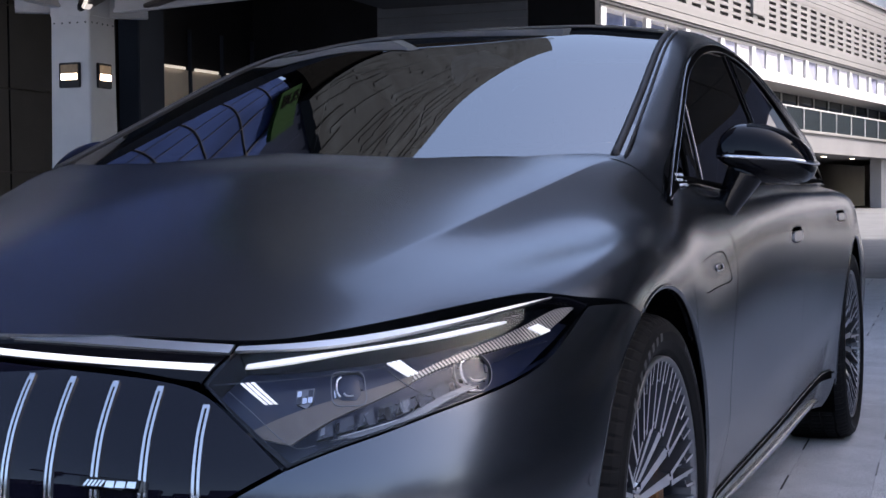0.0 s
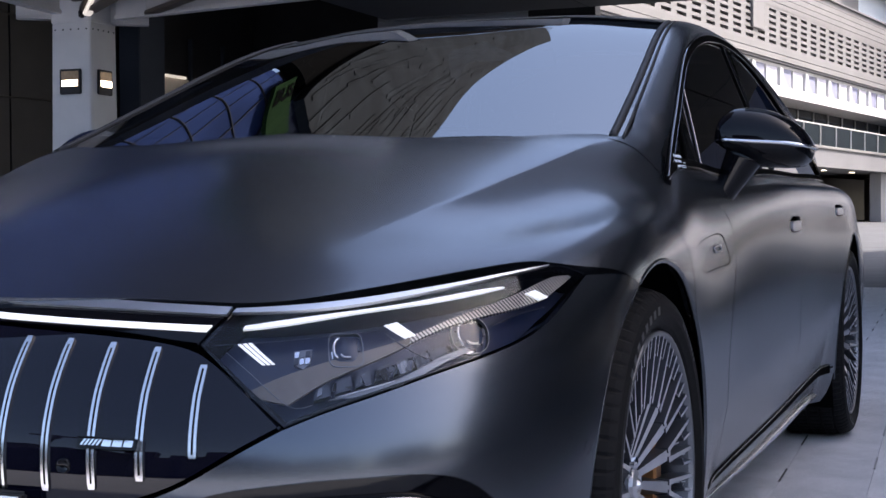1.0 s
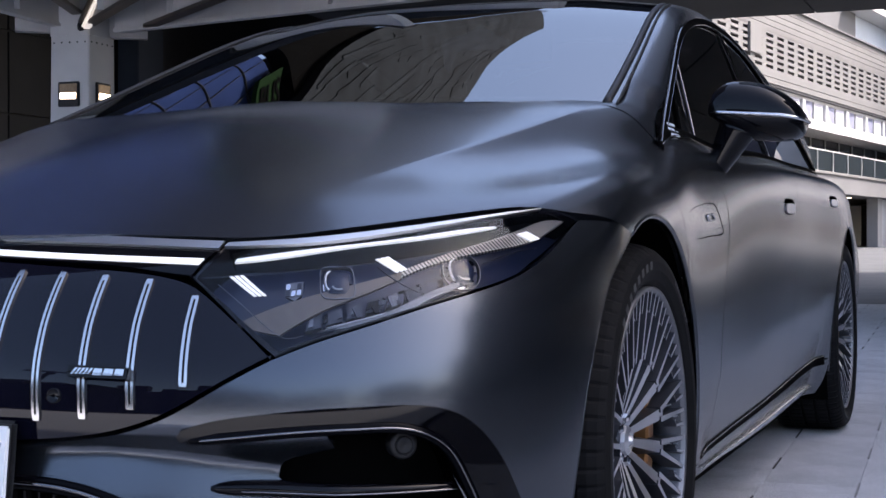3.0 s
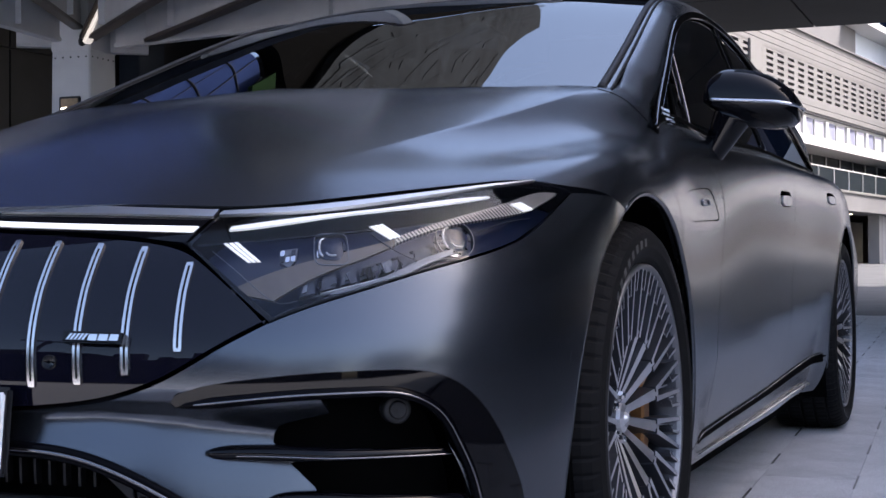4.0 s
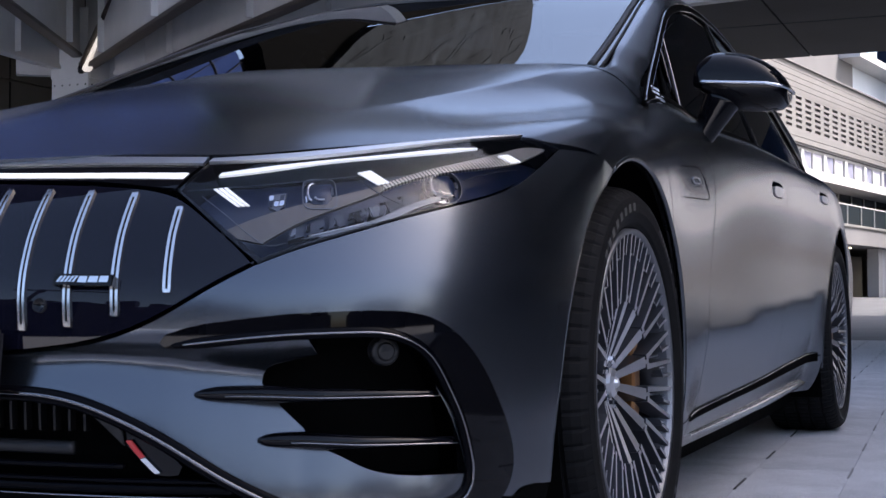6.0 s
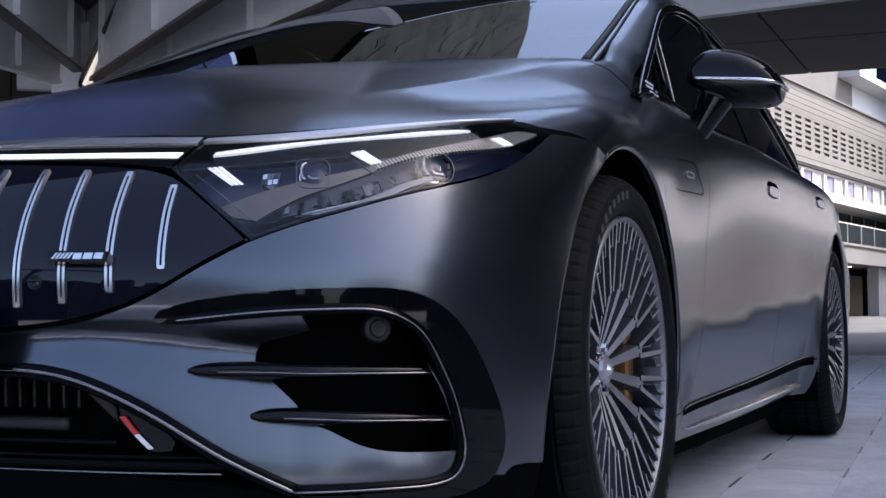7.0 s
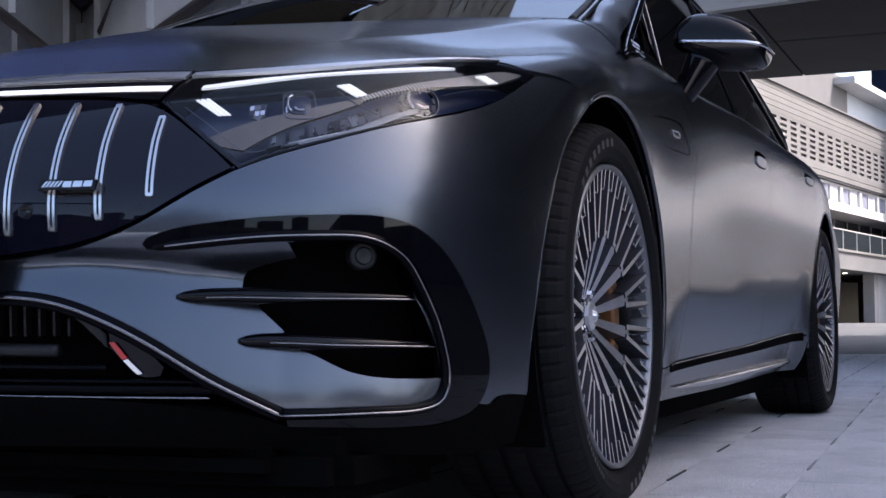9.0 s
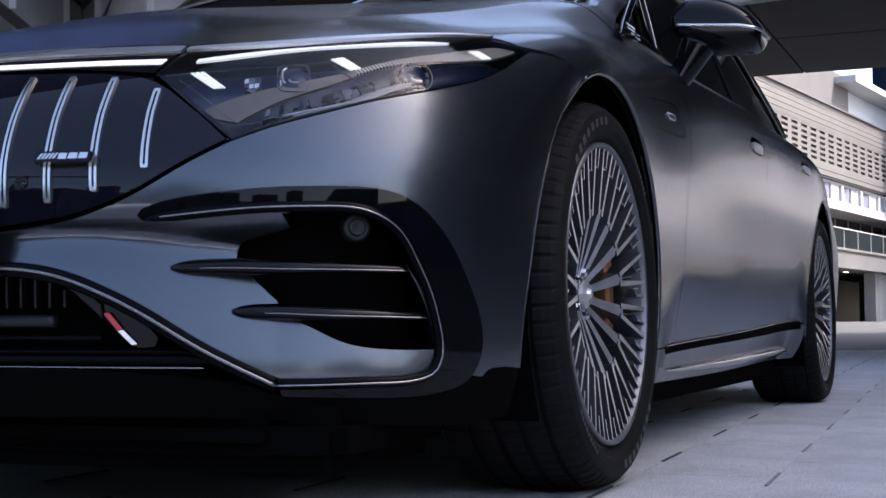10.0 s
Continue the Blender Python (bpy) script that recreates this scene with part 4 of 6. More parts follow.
# lower grille, lip and plate
LIP_LOW = flow([(1.139, 0.171), (1.056, 0.164), (0.801, 0.174), (0.544, 0.186), (0.258, 0.184), (0.0, 0.182)])
lip_ring = loop(flow([(0.0, 0.262), (0.3, 0.258), (0.55, 0.245), (0.66, 0.232)]), np.array([(0.715, 0.215)]), flow([(0.818, 0.211), (0.921, 0.210), (0.984, 0.217), (1.035, 0.239), (1.062, 0.236), (1.09, 0.246), (1.157, 0.245)]), LIP_LOW)
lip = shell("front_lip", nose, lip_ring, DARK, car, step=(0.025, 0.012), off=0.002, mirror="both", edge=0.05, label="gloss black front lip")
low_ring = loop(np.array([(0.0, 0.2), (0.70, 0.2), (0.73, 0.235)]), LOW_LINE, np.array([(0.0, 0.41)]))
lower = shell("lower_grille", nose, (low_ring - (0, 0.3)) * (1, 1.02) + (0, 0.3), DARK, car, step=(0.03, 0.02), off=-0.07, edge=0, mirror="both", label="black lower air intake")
twin(put("intake_moulding", rib(nose, LOW_LINE - (0, 0.003), 0.024, 0.012, 0.001), SILL_BLACK, lower, smooth=True))
edge_line = put("intake_trim", rib(nose, LOW_LINE - (0, 0.0015), 0.0062, 0.006, 0.0085), BLACK_CHROME, lower, "bright intake edge", True)
twin(edge_line)
for z, a, w, mat, nm in ((0.2605, 0.60, 0.0065, BLACK_CHROME, "bright_bar"), (0.272, 0.62, 0.016, SILL_BLACK, "intake_bar"), (0.305, 0.44, 0.010, SILL_BLACK, "intake_bar"), (0.330, 0.36, 0.020, PLASTIC, "intake_bar"), (0.284, 0.58, 0.008, SILL_BLACK, "intake_bar")):
    bar = put(nm, rib(nose, flow([(0.0, z), (a * 0.5, z - 0.002), (a, z - 0.004)]), w, 0.02, -0.012), mat, lower, smooth=True)
    twin(bar)
for i in range(14):
    u = 0.02 + 0.026 * i
    slat = put("intake_slat", rib(nose, np.array([(u, 0.345), (u, 0.40 - 0.05 * max(0, (u - 0.3) / 0.1))]), 0.006, 0.02, -0.05, round_=False), PLASTIC, lower)
    twin(slat)
wing_piece = shell("intake_wing", nose, loop(flow([(0.36, 0.388), (0.43, 0.368), (0.50, 0.325), (0.525, 0.300)]), flow([(0.52, 0.288), (0.49, 0.287), (0.46, 0.31), (0.36, 0.388)])), GLOSS, lower, step=(0.015, 0.01), off=-0.02, edge=0.03, label="gloss black intake winglet")
twin(wing_piece)
for nm, ring, mat in (("winglet_panel", [(0.375, 0.384), (0.405, 0.372), (0.435, 0.350), (0.438, 0.330)], PLASTIC), ("red_accent", [(0.440, 0.337), (0.449, 0.338), (0.470, 0.314), (0.462, 0.312)], RED), ("white_accent", [(0.463, 0.311), (0.471, 0.313), (0.494, 0.292), (0.486, 0.290)], SATIN_CHROME)):
    twin(shell(nm, nose, np.array(ring), mat, wing_piece, step=(0.01, 0.01), off=-0.014, edge=0.004))
plate = part("number_plate", box((0.52, 0.008, 0.112), bevel=0.003), PLATE, car, "white number plate")
plate.matrix_basis = pose(0, -0.985, 0.435, -6, 0, 0)
part("plate_frame", box((0.535, 0.012, 0.128), (0, 0.006, 0), bevel=0.005), PLASTIC, plate)
for i in range(7):
    part("plate_mark", box((0.038, 0.002, 0.07), (-0.20 + 0.062 * i, -0.0045, 0)), INK, plate)
bolt = lathe([(0, 0.007), (-0.003, 0.006), (-0.003, 0)], 16)
bolt.transform(pose(0.243, -0.004, 0.03, 0, 0, 90))
put("plate_screw", bolt, SATIN_CHROME, plate, smooth=True)
for s in (1, -1):
    part("air_deflector", box((0.17, 0.012, 0.06), (0.66 * s, -0.43, 0.125), (8, 0, 0), 0.004), PLASTIC, car)

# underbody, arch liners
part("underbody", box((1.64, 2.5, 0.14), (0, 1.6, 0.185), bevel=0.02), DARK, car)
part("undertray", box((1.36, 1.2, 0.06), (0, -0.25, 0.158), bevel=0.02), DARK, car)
# hidden black box added behind the lip to keep light from under the nose
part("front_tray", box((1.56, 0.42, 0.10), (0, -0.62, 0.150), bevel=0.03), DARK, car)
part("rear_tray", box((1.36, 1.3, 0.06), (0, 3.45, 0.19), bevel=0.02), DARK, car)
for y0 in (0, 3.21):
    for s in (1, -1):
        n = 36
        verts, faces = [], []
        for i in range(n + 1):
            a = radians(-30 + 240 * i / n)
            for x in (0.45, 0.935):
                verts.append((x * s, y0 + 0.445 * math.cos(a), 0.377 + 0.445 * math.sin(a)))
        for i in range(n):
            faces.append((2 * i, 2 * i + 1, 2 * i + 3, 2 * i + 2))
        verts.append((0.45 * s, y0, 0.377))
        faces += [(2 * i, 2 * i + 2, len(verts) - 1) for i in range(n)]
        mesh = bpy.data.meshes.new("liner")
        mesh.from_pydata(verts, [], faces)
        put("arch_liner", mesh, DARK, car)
lip_line = arch(0, 113, -12, 0.425, 70)
twin(put("bumper_arch_lip", rib(nose, ARCH_FRONT, 0.008, 0.010, -0.004), PAINT, car, smooth=True))
twin(put("arch_lip", rib(flank, lip_line, 0.012, 0.014, -0.005, -1), PAINT, car, smooth=True))
twin(put("arch_lip", rib(flank, arch(3.21, 195, -18, 0.43, 80), 0.012, 0.014, -0.005, -1), PAINT, car, smooth=True))

# tail
tail_v = np.linspace(0, 10, 60)
edge_pts = flank(np.full(60, 4.05), np.maximum(tail_v, 4.0))
edge_pts[:, 0] *= np.where(tail_v < 4, tail_v / 4, 1)
edge_pts[:, 2] += np.where(tail_v < 4, 0.02 * (4 - tail_v) / 4, 0)
verts, faces = [], []
for k in range(10):
    a = k / 9 * math.pi / 2
    for p in edge_pts:
        c = 0.60 + (p[2] - 0.60) * (0.75 + 0.25 * math.cos(a))
        verts.append((p[0] * (0.9 + 0.1 * math.cos(a)) if k < 9 else p[0] * 0.88, 4.05 + 0.27 * math.sin(a), c))
for k in range(9):
    for i in range(59):
        faces.append((k * 60 + i, k * 60 + i + 1, (k + 1) * 60 + i + 1, (k + 1) * 60 + i))
mesh = bpy.data.meshes.new("tail")
mesh.from_pydata(verts, [], faces)
tail = put("rear_bumper", mesh, PAINT, car, smooth=True)
twin(tail)
part("tail_panel", box((1.62, 0.03, 0.62), (0, 4.315, 0.60), bevel=0.01), GLOSS, car)
part("tail_light", box((1.5, 0.02, 0.035), (0, 4.335, 0.86), bevel=0.008), RED, car)

# ---- glasshouse ----
WS_SIDE = flow([(0.40, 3.0), (0.65, 3.0), (1.05, 2.96), (1.33, 2.95), (1.47, 2.93)], 0.02, 0.2)
WS_TOP = flow([(1.47, 2.93), (1.45, 2.0), (1.43, 1.0), (1.42, 0.0)], 0.02, 0.25)
WS_LOW = np.array([(0.20, 0.0), (0.25, 1.0), (0.33, 2.0), (0.40, 3.0)])
ws_ring = loop(WS_SIDE, WS_TOP, WS_LOW)
screen = shell("windscreen", roof, ws_ring, SCREEN, car, step=(0.04, 0.15), out=-1, mirror="both", edge=0, off=0.001, label="raked windscreen reflecting the sky")
screen.visible_shadow = False
for v, wd in ((2.90, 0.020), (3.02, 0.008)):
    seal = np.stack([np.linspace(0.44, 1.50, 40), np.full(40, v)], 1)
    twin(put("screen_seal", rib(roof, seal, wd, 0.010, 0.002, -1), PLASTIC, screen, smooth=True))
inner = loop(flow([(0.46, 2.80), (0.69, 2.83), (1.09, 2.80), (1.36, 2.78)], 0.02, 0.2), flow([(1.36, 2.7), (1.33, 1.5), (1.31, 0.0)], 0.02, 0.25), np.array([(0.22, 0.0), (0.27, 1.0), (0.35, 2.0), (0.42, 2.80)]))
shell("screen_border", roof, ws_ring, PLASTIC, screen, holes=(inner - (0, 0.004),), step=(0.04, 0.1), out=-1, mirror="both", edge=0.004, off=-0.004, label="black screen border")
shell("roof_panel", roof, loop(WS_TOP[::-1] + (0.006, 0), np.array([(1.5, 2.93), (2.0, 2.93), (2.9, 2.93), (2.9, 0)])), GLOSS, car, step=(0.05, 0.2), out=-1, mirror="both", label="black glass roof")
shell("rear_window", roof, np.array([(2.906, 0), (2.906, 2.7), (3.8, 2.7), (3.8, 0)]), TINT, car, step=(0.06, 0.2), out=-1, mirror="both", edge=0)
shell("tailgate", roof, np.array([(3.806, 0), (3.806, 3), (4.1, 3), (4.1, 0)]), PAINT, car, step=(0.06, 0.2), out=-1, mirror="both")
pair("rear_pillar", roof, np.array([(2.906, 2.7), (2.906, 3.0), (3.8, 3.0), (3.8, 2.7)]), PAINT, car, step=(0.06, 0.1), out=-1)

# pillar and roof rail between screen and side windows
DLO_FRONT = [(0.40, 0.969), (0.495, 1.017), (0.64, 1.085), (0.77, 1.144), (0.96, 1.232), (1.18, 1.324), (1.32, 1.364), (1.54, 1.408), (1.78, 1.432), (2.05, 1.434)]
DLO_REAR = [(2.05, 1.434), (2.35, 1.405), (2.65, 1.335), (2.95, 1.235), (3.2, 1.13), (3.36, 1.055)]
dlo_top = np.concatenate([flow(DLO_FRONT, 0.03), flow(DLO_REAR, 0.03)[1:]])
rail_out = glasshouse(dlo_top[:, 0], dlo_top[:, 1])
q = dlo_top[:, 0]
rail_in = roof(np.clip(q + 0.0, 0.40, 3.8), np.full(len(q), 2.94))
verts, faces, m = [], [], 9
for i in range(len(q)):
    a, b = rail_out[i], rail_in[i]
    across = b - a
    up = np.array((0.80, -0.15, 0.40))
    w = min(max((q[i] - 0.44) / 0.22, 0), 1)
    w = w * w * (3 - 2 * w)
    foot = flank(np.full(m, q[i]), np.linspace(level(q[i], a[2]), 3.02, m))
    for j in range(m):
        f = j / (m - 1)
        p = a + across * f + up * (0.15 * np.linalg.norm(across)) * 4 * f * (1 - f)
        verts.append(tuple(foot[j] * (1 - w) + p * w + (0, 0, 0.0015)))
for i in range(len(q) - 1):
    for j in range(m - 1):
        faces.append((i * m + j, (i + 1) * m + j, (i + 1) * m + j + 1, i * m + j + 1))
mesh = bpy.data.meshes.new("rail")
mesh.from_pydata(verts, [], faces)
mesh.flip_normals()
twin(put("roof_rail", mesh, PAINT, car, smooth=True))
belt_y = np.linspace(0.40, 3.36, 90)
belt_z = flank(belt_y, belt(belt_y))[:, 2] + 0.004
belt_line = np.stack([belt_y, belt_z], 1)
cut = lambda a, b: loop(belt_line[(belt_y >= a) & (belt_y <= b)], dlo_top[::-1][(dlo_top[::-1][:, 0] <= b) & (dlo_top[::-1][:, 0] >= a)])
for a, b, nm in ((0.40, 0.80, "quarter_light"), (0.815, 1.93, "front_side_window"), (1.99, 3.38, "rear_side_window")):
    for w in pair(nm, glasshouse, cut(a, b), TINT, car, step=(0.05, 0.04), edge=0, off=-0.004):
        w.visible_shadow = False
inner_line = dlo_top * (1, 1) - (0, 0.020)
for name_, line, wd, mat, lift in (("window_frame", dlo_top - (0, 0.010), 0.026, DARK, 0.0), ("window_trim", dlo_top, 0.0026, BLACK_CHROME, 0.004), ("inner_trim", inner_line[4:], 0.0020, BLACK_CHROME, 0.003), ("belt_trim", belt_line + (0, 0.006), 0.020, DARK, 0.001), ("belt_line", belt_line - (0, 0.004), 0.0022, BLACK_CHROME, 0.003)):
    twin(put(name_, rib(glasshouse, line, wd, 0.008, lift), mat, car, smooth=True))
for foot_y, top_y, wd, mat in ((0.81, 0.97, 0.005, BLACK_CHROME), (0.66, 0.78, 0.008, DARK), (1.96, 1.90, 0.06, GLOSS)):
    top = float(np.interp(top_y, dlo_top[:, 0], dlo_top[:, 1])) - 0.012
    low = float(np.interp(foot_y, belt_y, belt_z))
    bar = rib(glasshouse, flow([(foot_y, low), (foot_y * 0.5 + top_y * 0.5 + 0.008, (low + top) / 2), (top_y, top)], 0.02), wd, 0.008, 0.0)
    twin(put("window_post", bar, mat, car, smooth=True))
for low, runs in ((0.996, ((0.520, 0.030), (0.566, 0.044))), (1.007, ((0.508, 0.018), (0.540, 0.032), (0.582, 0.026))), (1.019, ((0.514, 0.026), (0.556, 0.036)))):
    for y_, long in runs:
        p = glasshouse(np.array([y_ + 0.03, y_ + 0.04]), np.array([low, low]))
        a_ = math.degrees(math.atan2(p[1][1] - p[0][1], p[1][0] - p[0][0])) - 90
        bar = part("quarter_mark", box((0.002, long, 0.0065), bevel=0.0), DECAL, car, "white lettering on the quarter glass")
        bar.matrix_basis = pose(p[0][0] + 0.004, p[0][1], p[0][2], 0, -27, a_)

# ---- door mirrors ----
MX = np.linspace(0, 1, 30)
mirror_x = 0.884 + 0.228 * (0.5 - 0.5 * np.cos(MX * math.pi))
mirror_top = spline([0.884, 0.888, 0.900, 0.918, 0.945, 0.98, 1.015, 1.05, 1.08, 1.102, 1.112], [1.076, 1.100, 1.127, 1.141, 1.147, 1.145, 1.137, 1.121, 1.099, 1.071, 1.052])(mirror_x)
mirror_mid = np.interp(mirror_x, [0.884, 0.95, 1.06, 1.112], [1.068, 1.063, 1.056, 1.047])
mirror_low = np.interp(mirror_x, [0.884, 0.905, 0.965, 0.99, 1.06, 1.09, 1.104, 1.112], [1.064, 1.045, 1.010, 1.003, 0.999, 1.004, 1.016, 1.040])
mirror_half = 0.088 * np.clip(1 - (2 * MX - 1) ** 4, 0.02, 1) ** 0.5
mirror_y = 0.915 - 0.02 * (1 - MX) + 0.02 * MX


def mirror_half_shell(upper):
    n, verts, faces = 17, [], []
    for i in range(30):
        reach = (mirror_top[i] - mirror_mid[i]) if upper else (mirror_low[i] - mirror_mid[i])
        for j in range(n):
            a = math.pi * j / (n - 1)
            c, s = math.cos(a), math.sin(a)
            verts.append((mirror_x[i], mirror_y[i] - math.copysign(abs(c) ** 0.8, c) * mirror_half[i] * (1 if c > 0 else 0.9), mirror_mid[i] + (0.0008 if upper else -0.002) + reach * s ** 0.85))
    for i in range(29):
        for j in range(n - 1):
            f = (i * n + j, i * n + j + 1, (i + 1) * n + j + 1, (i + 1) * n + j)
            faces.append(f if upper else f[::-1])
    mesh = bpy.data.meshes.new("mirror")
    mesh.from_pydata(verts, [], faces)
    return mesh


def loft(sections):
    """Closed rings end to end."""
    n, verts, faces = len(sections[0]), [tuple(p) for s in sections for p in s], []
    for i in range(len(sections) - 1):
        for j in range(n):
            faces.append((i * n + j, i * n + (j + 1) % n, (i + 1) * n + (j + 1) % n, (i + 1) * n + j))
    faces += [tuple(range(n))[::-1], tuple((len(sections) - 1) * n + j for j in range(n))]
    mesh = bpy.data.meshes.new("loft")
    mesh.from_pydata(verts, [], faces)
    bm = bmesh.new()
    bm.from_mesh(mesh)
    bmesh.ops.recalc_face_normals(bm, faces=bm.faces)
    bm.to_mesh(mesh)
    bm.free()
    return mesh


stalk_rings = []
for f in np.linspace(0, 1, 12):
    g = f ** 1.25
    l = np.array((0.872, 0.862, 0.918)) * (1 - f) + np.array((0.914, 0.872, 1.055)) * f
    r = np.array((0.915, 0.868, 0.905)) * (1 - g) + np.array((1.0, 0.885, 1.018)) * g
    c, h = (l + r) / 2, (r - l) / 2
    stalk_rings.append([c + h * math.copysign(abs(math.cos(a)) ** 0.8, math.cos(a)) + np.array((0, 1, 0)) * (0.030 + 0.012 * f) * math.sin(a) for a in np.linspace(0, 2 * math.pi, 24, endpoint=False)])
edge_run = [(mirror_x[i], mirror_y[i] - mirror_half[i] - 0.001, mirror_mid[i]) for i in range(6, 30)] + [(mirror_x[i], mirror_y[i] + mirror_half[i] * 0.9, mirror_mid[i]) for i in (29, 28, 27, 26)]
cap = put("door_mirror", mirror_half_shell(True), GLOSS, car, "gloss black door mirror", True)
pieces = [put("mirror_base", mirror_half_shell(False), GLOSS, cap, smooth=True),
          put("mirror_indicator", tube(edge_run, 0.0055, 8, 0.9), SATIN_CHROME, cap, "clear indicator strip", True),
          put("mirror_stalk", loft(stalk_rings), GLOSS, cap, smooth=True),
          part("mirror_glass", box((0.13, 0.004, 0.07), (1.0, 0.972, 1.065), (0, 0, -8), 0.002), CHROME, cap)]
other_cap = twin(cap)
for o in pieces:
    twin(o, other_cap)

# ---- cabin ----
part("dashboard", box((1.42, 0.5, 0.16), (0, 0.80, 0.93), (6, 0, 0), 0.05, segments=4), LEATHER, car)
part("cabin_floor", box((1.5, 2.6, 0.05), (0, 2.0, 0.36)), DARK, car)
wheel_ring = lathe([(0.012 * math.cos(a), 0.18 + 0.014 * math.sin(a)) for a in np.linspace(0, 2 * math.pi, 12)], 40)
wheel_ring.transform(pose(0.37, 1.12, 0.88, 0, 25, 90))
put("steering_wheel", wheel_ring, LEATHER, car, smooth=True)
for x in (0.38, -0.38):
    for y in (1.75, 2.75):
        seat_base = part("seat", box((0.52, 0.52, 0.16), (x, y, 0.55), (6, 0, 0), 0.06, segments=4), LEATHER, car)
        part("seat_back", box((0.50, 0.14, 0.62), (x, y + 0.33, 0.86), (-18, 0, 0), 0.06, segments=4), LEATHER, seat_base)
        part("head_rest", box((0.26, 0.09, 0.17), (x, y + 0.47, 1.24), (-12, 0, 0), 0.04, segments=4), LEATHER, seat_base)

# ---- wheels ----
def two_tone(mesh, axis_min=0.75):
    """Bright machined faces outward, painted flanks."""
    mesh.materials.append(ALLOY), mesh.materials.append(ALLOY_DARK)
    for p in mesh.polygons:
        p.material_index = 0 if p.normal.x > axis_min else 1


def bar_between(r0, a0, r1, a1, w0, w1, x0, x1, d0, d1, bm):
    """A spoke from (r0, a0) to (r1, a1), w wide, its face at x, d deep."""
    p = [np.array((r * math.cos(radians(a)), r * math.sin(radians(a)))) for r, a in ((r0, a0), (r1, a1))]
    t = (p[1] - p[0]) / np.linalg.norm(p[1] - p[0])
    n = np.array((-t[1], t[0]))
    ring = []
    for q, w, x, d in ((p[0], w0, x0, d0), (p[1], w1, x1, d1)):
        for s, dx, k in ((-1, 0, 0.72), (1, 0, 0.72), (1, -d, 1.15), (-1, -d, 1.15)):
            c = q + n * s * w / 2 * k
            ring.append(bm.verts.new((x + dx, c[0], c[1])))
    f = [(0, 1, 5, 4), (1, 2, 6, 5), (2, 3, 7, 6), (3, 0, 4, 7), (3, 2, 1, 0), (4, 5, 6, 7)]
    for q in f:
        bm.faces.new([ring[i] for i in q])


def wheel_meshes():
    made = {}
    made["rim"] = lathe([(-0.20, 0.272), (-0.05, 0.262), (-0.02, 0.268), (-0.008, 0.281), (0.0, 0.2825), (0.004, 0.287), (0.002, 0.292), (-0.008, 0.293), (-0.02, 0.288)], 128)
    spokes = []
    for k in range(15):
        a = 12 + 24 * k
        bm = bmesh.new()
        bar_between(0.034, a, 0.166, a, 0.0185, 0.0330, -0.060, -0.0175, 0.040, 0.050, bm)
        for s in (-1, 1):   # each arm forks towards the rim
            bar_between(0.154, a + s * 3.6, 0.287, a + s * 6.2, 0.0150, 0.0098, -0.0182, -0.001, 0.050, 0.028, bm)
            bar_between(0.215, a + s * 2.6, 0.262, a + s * 3.0, 0.0045, 0.0040, -0.040, -0.022, 0.025, 0.022, bm)
        for q, inset in ((0.0, 0.0), (12.0, 0.0015)):   # short hooked prongs on the rim, inside each fork and between two arms
            bar_between(0.243, a + q, 0.287, a + q, 0.0070, 0.0085, -0.007 - inset, -0.0015, 0.026, 0.020, bm)
            bar_between(0.245, a + q + 0.5, 0.2465, a + q + 2.6, 0.0055, 0.0045, -0.0085 - inset, -0.012, 0.022, 0.018, bm)
            bar_between(0.264, a + q + 3.2, 0.287, a + q + 3.3, 0.0035, 0.0050, -0.020, -0.006, 0.016, 0.016, bm)
        bar_between(0.160, a, 0.228, a, 0.022, 0.034, -0.052, -0.050, 0.012, 0.012, bm)
        bmesh.ops.recalc_face_normals(bm, faces=bm.faces)
        mesh = bpy.data.meshes.new("spoke")
        bm.to_mesh(mesh)
        bm.free()
        two_tone(mesh)
        spokes.append(mesh)
    made["spokes"] = spokes
    hub = lathe([(-0.11, 0.052), (-0.074, 0.048), (-0.066, 0.042), (-0.062, 0.034), (-0.058, 0.032), (-0.054, 0.030), (-0.052, 0.0)], 48)
    made["hub"] = hub
    made["cap"] = lathe([(-0.056, 0.030), (-0.046, 0.028), (-0.040, 0.019), (-0.044, 0.013), (-0.036, 0.006), (-0.034, 0.0)], 10)
    nut = lathe([(-0.01, 0.009), (0.004, 0.009), (0.006, 0.006), (0.0, 0.0055), (0.0, 0)], 6)
    made["nut"] = nut
    made["disc"] = lathe([(-0.13, 0.06), (-0.13, 0.20), (-0.10, 0.20), (-0.10, 0.06)], 64)
    # tyre: sidewall, shoulder, tread with grooves
    prof = [(-0.02, 0.288), (-0.006, 0.294), (0.004, 0.305), (0.012, 0.322), (0.013, 0.338), (0.008, 0.352), (-0.004, 0.3635), (-0.020, 0.3705), (-0.035, 0.3735)]
    groove = [(-0.036, 0.3665), (-0.044, 0.3665), (-0.045, 0.3755), (-0.080, 0.3765), (-0.081, 0.3695), (-0.092, 0.3695), (-0.093, 0.377), (-0.128, 0.377), (-0.129, 0.3695), (-0.140, 0.3695), (-0.141, 0.377), (-0.178, 0.3765), (-0.179, 0.3695), (-0.19, 0.3695), (-0.191, 0.3755), (-0.225, 0.3735)]
    back = [(-0.245, 0.365), (-0.258, 0.345), (-0.258, 0.318), (-0.24, 0.296)]

    def sipes(i, j):
        return -0.0035 if i % 5 == 0 and (6 <= j <= 8 or j in (11, 12, 15, 16, 19, 20, 23, 24)) else 0.0
    made["tyre"] = lathe(prof + groove + back, 400, sipes)
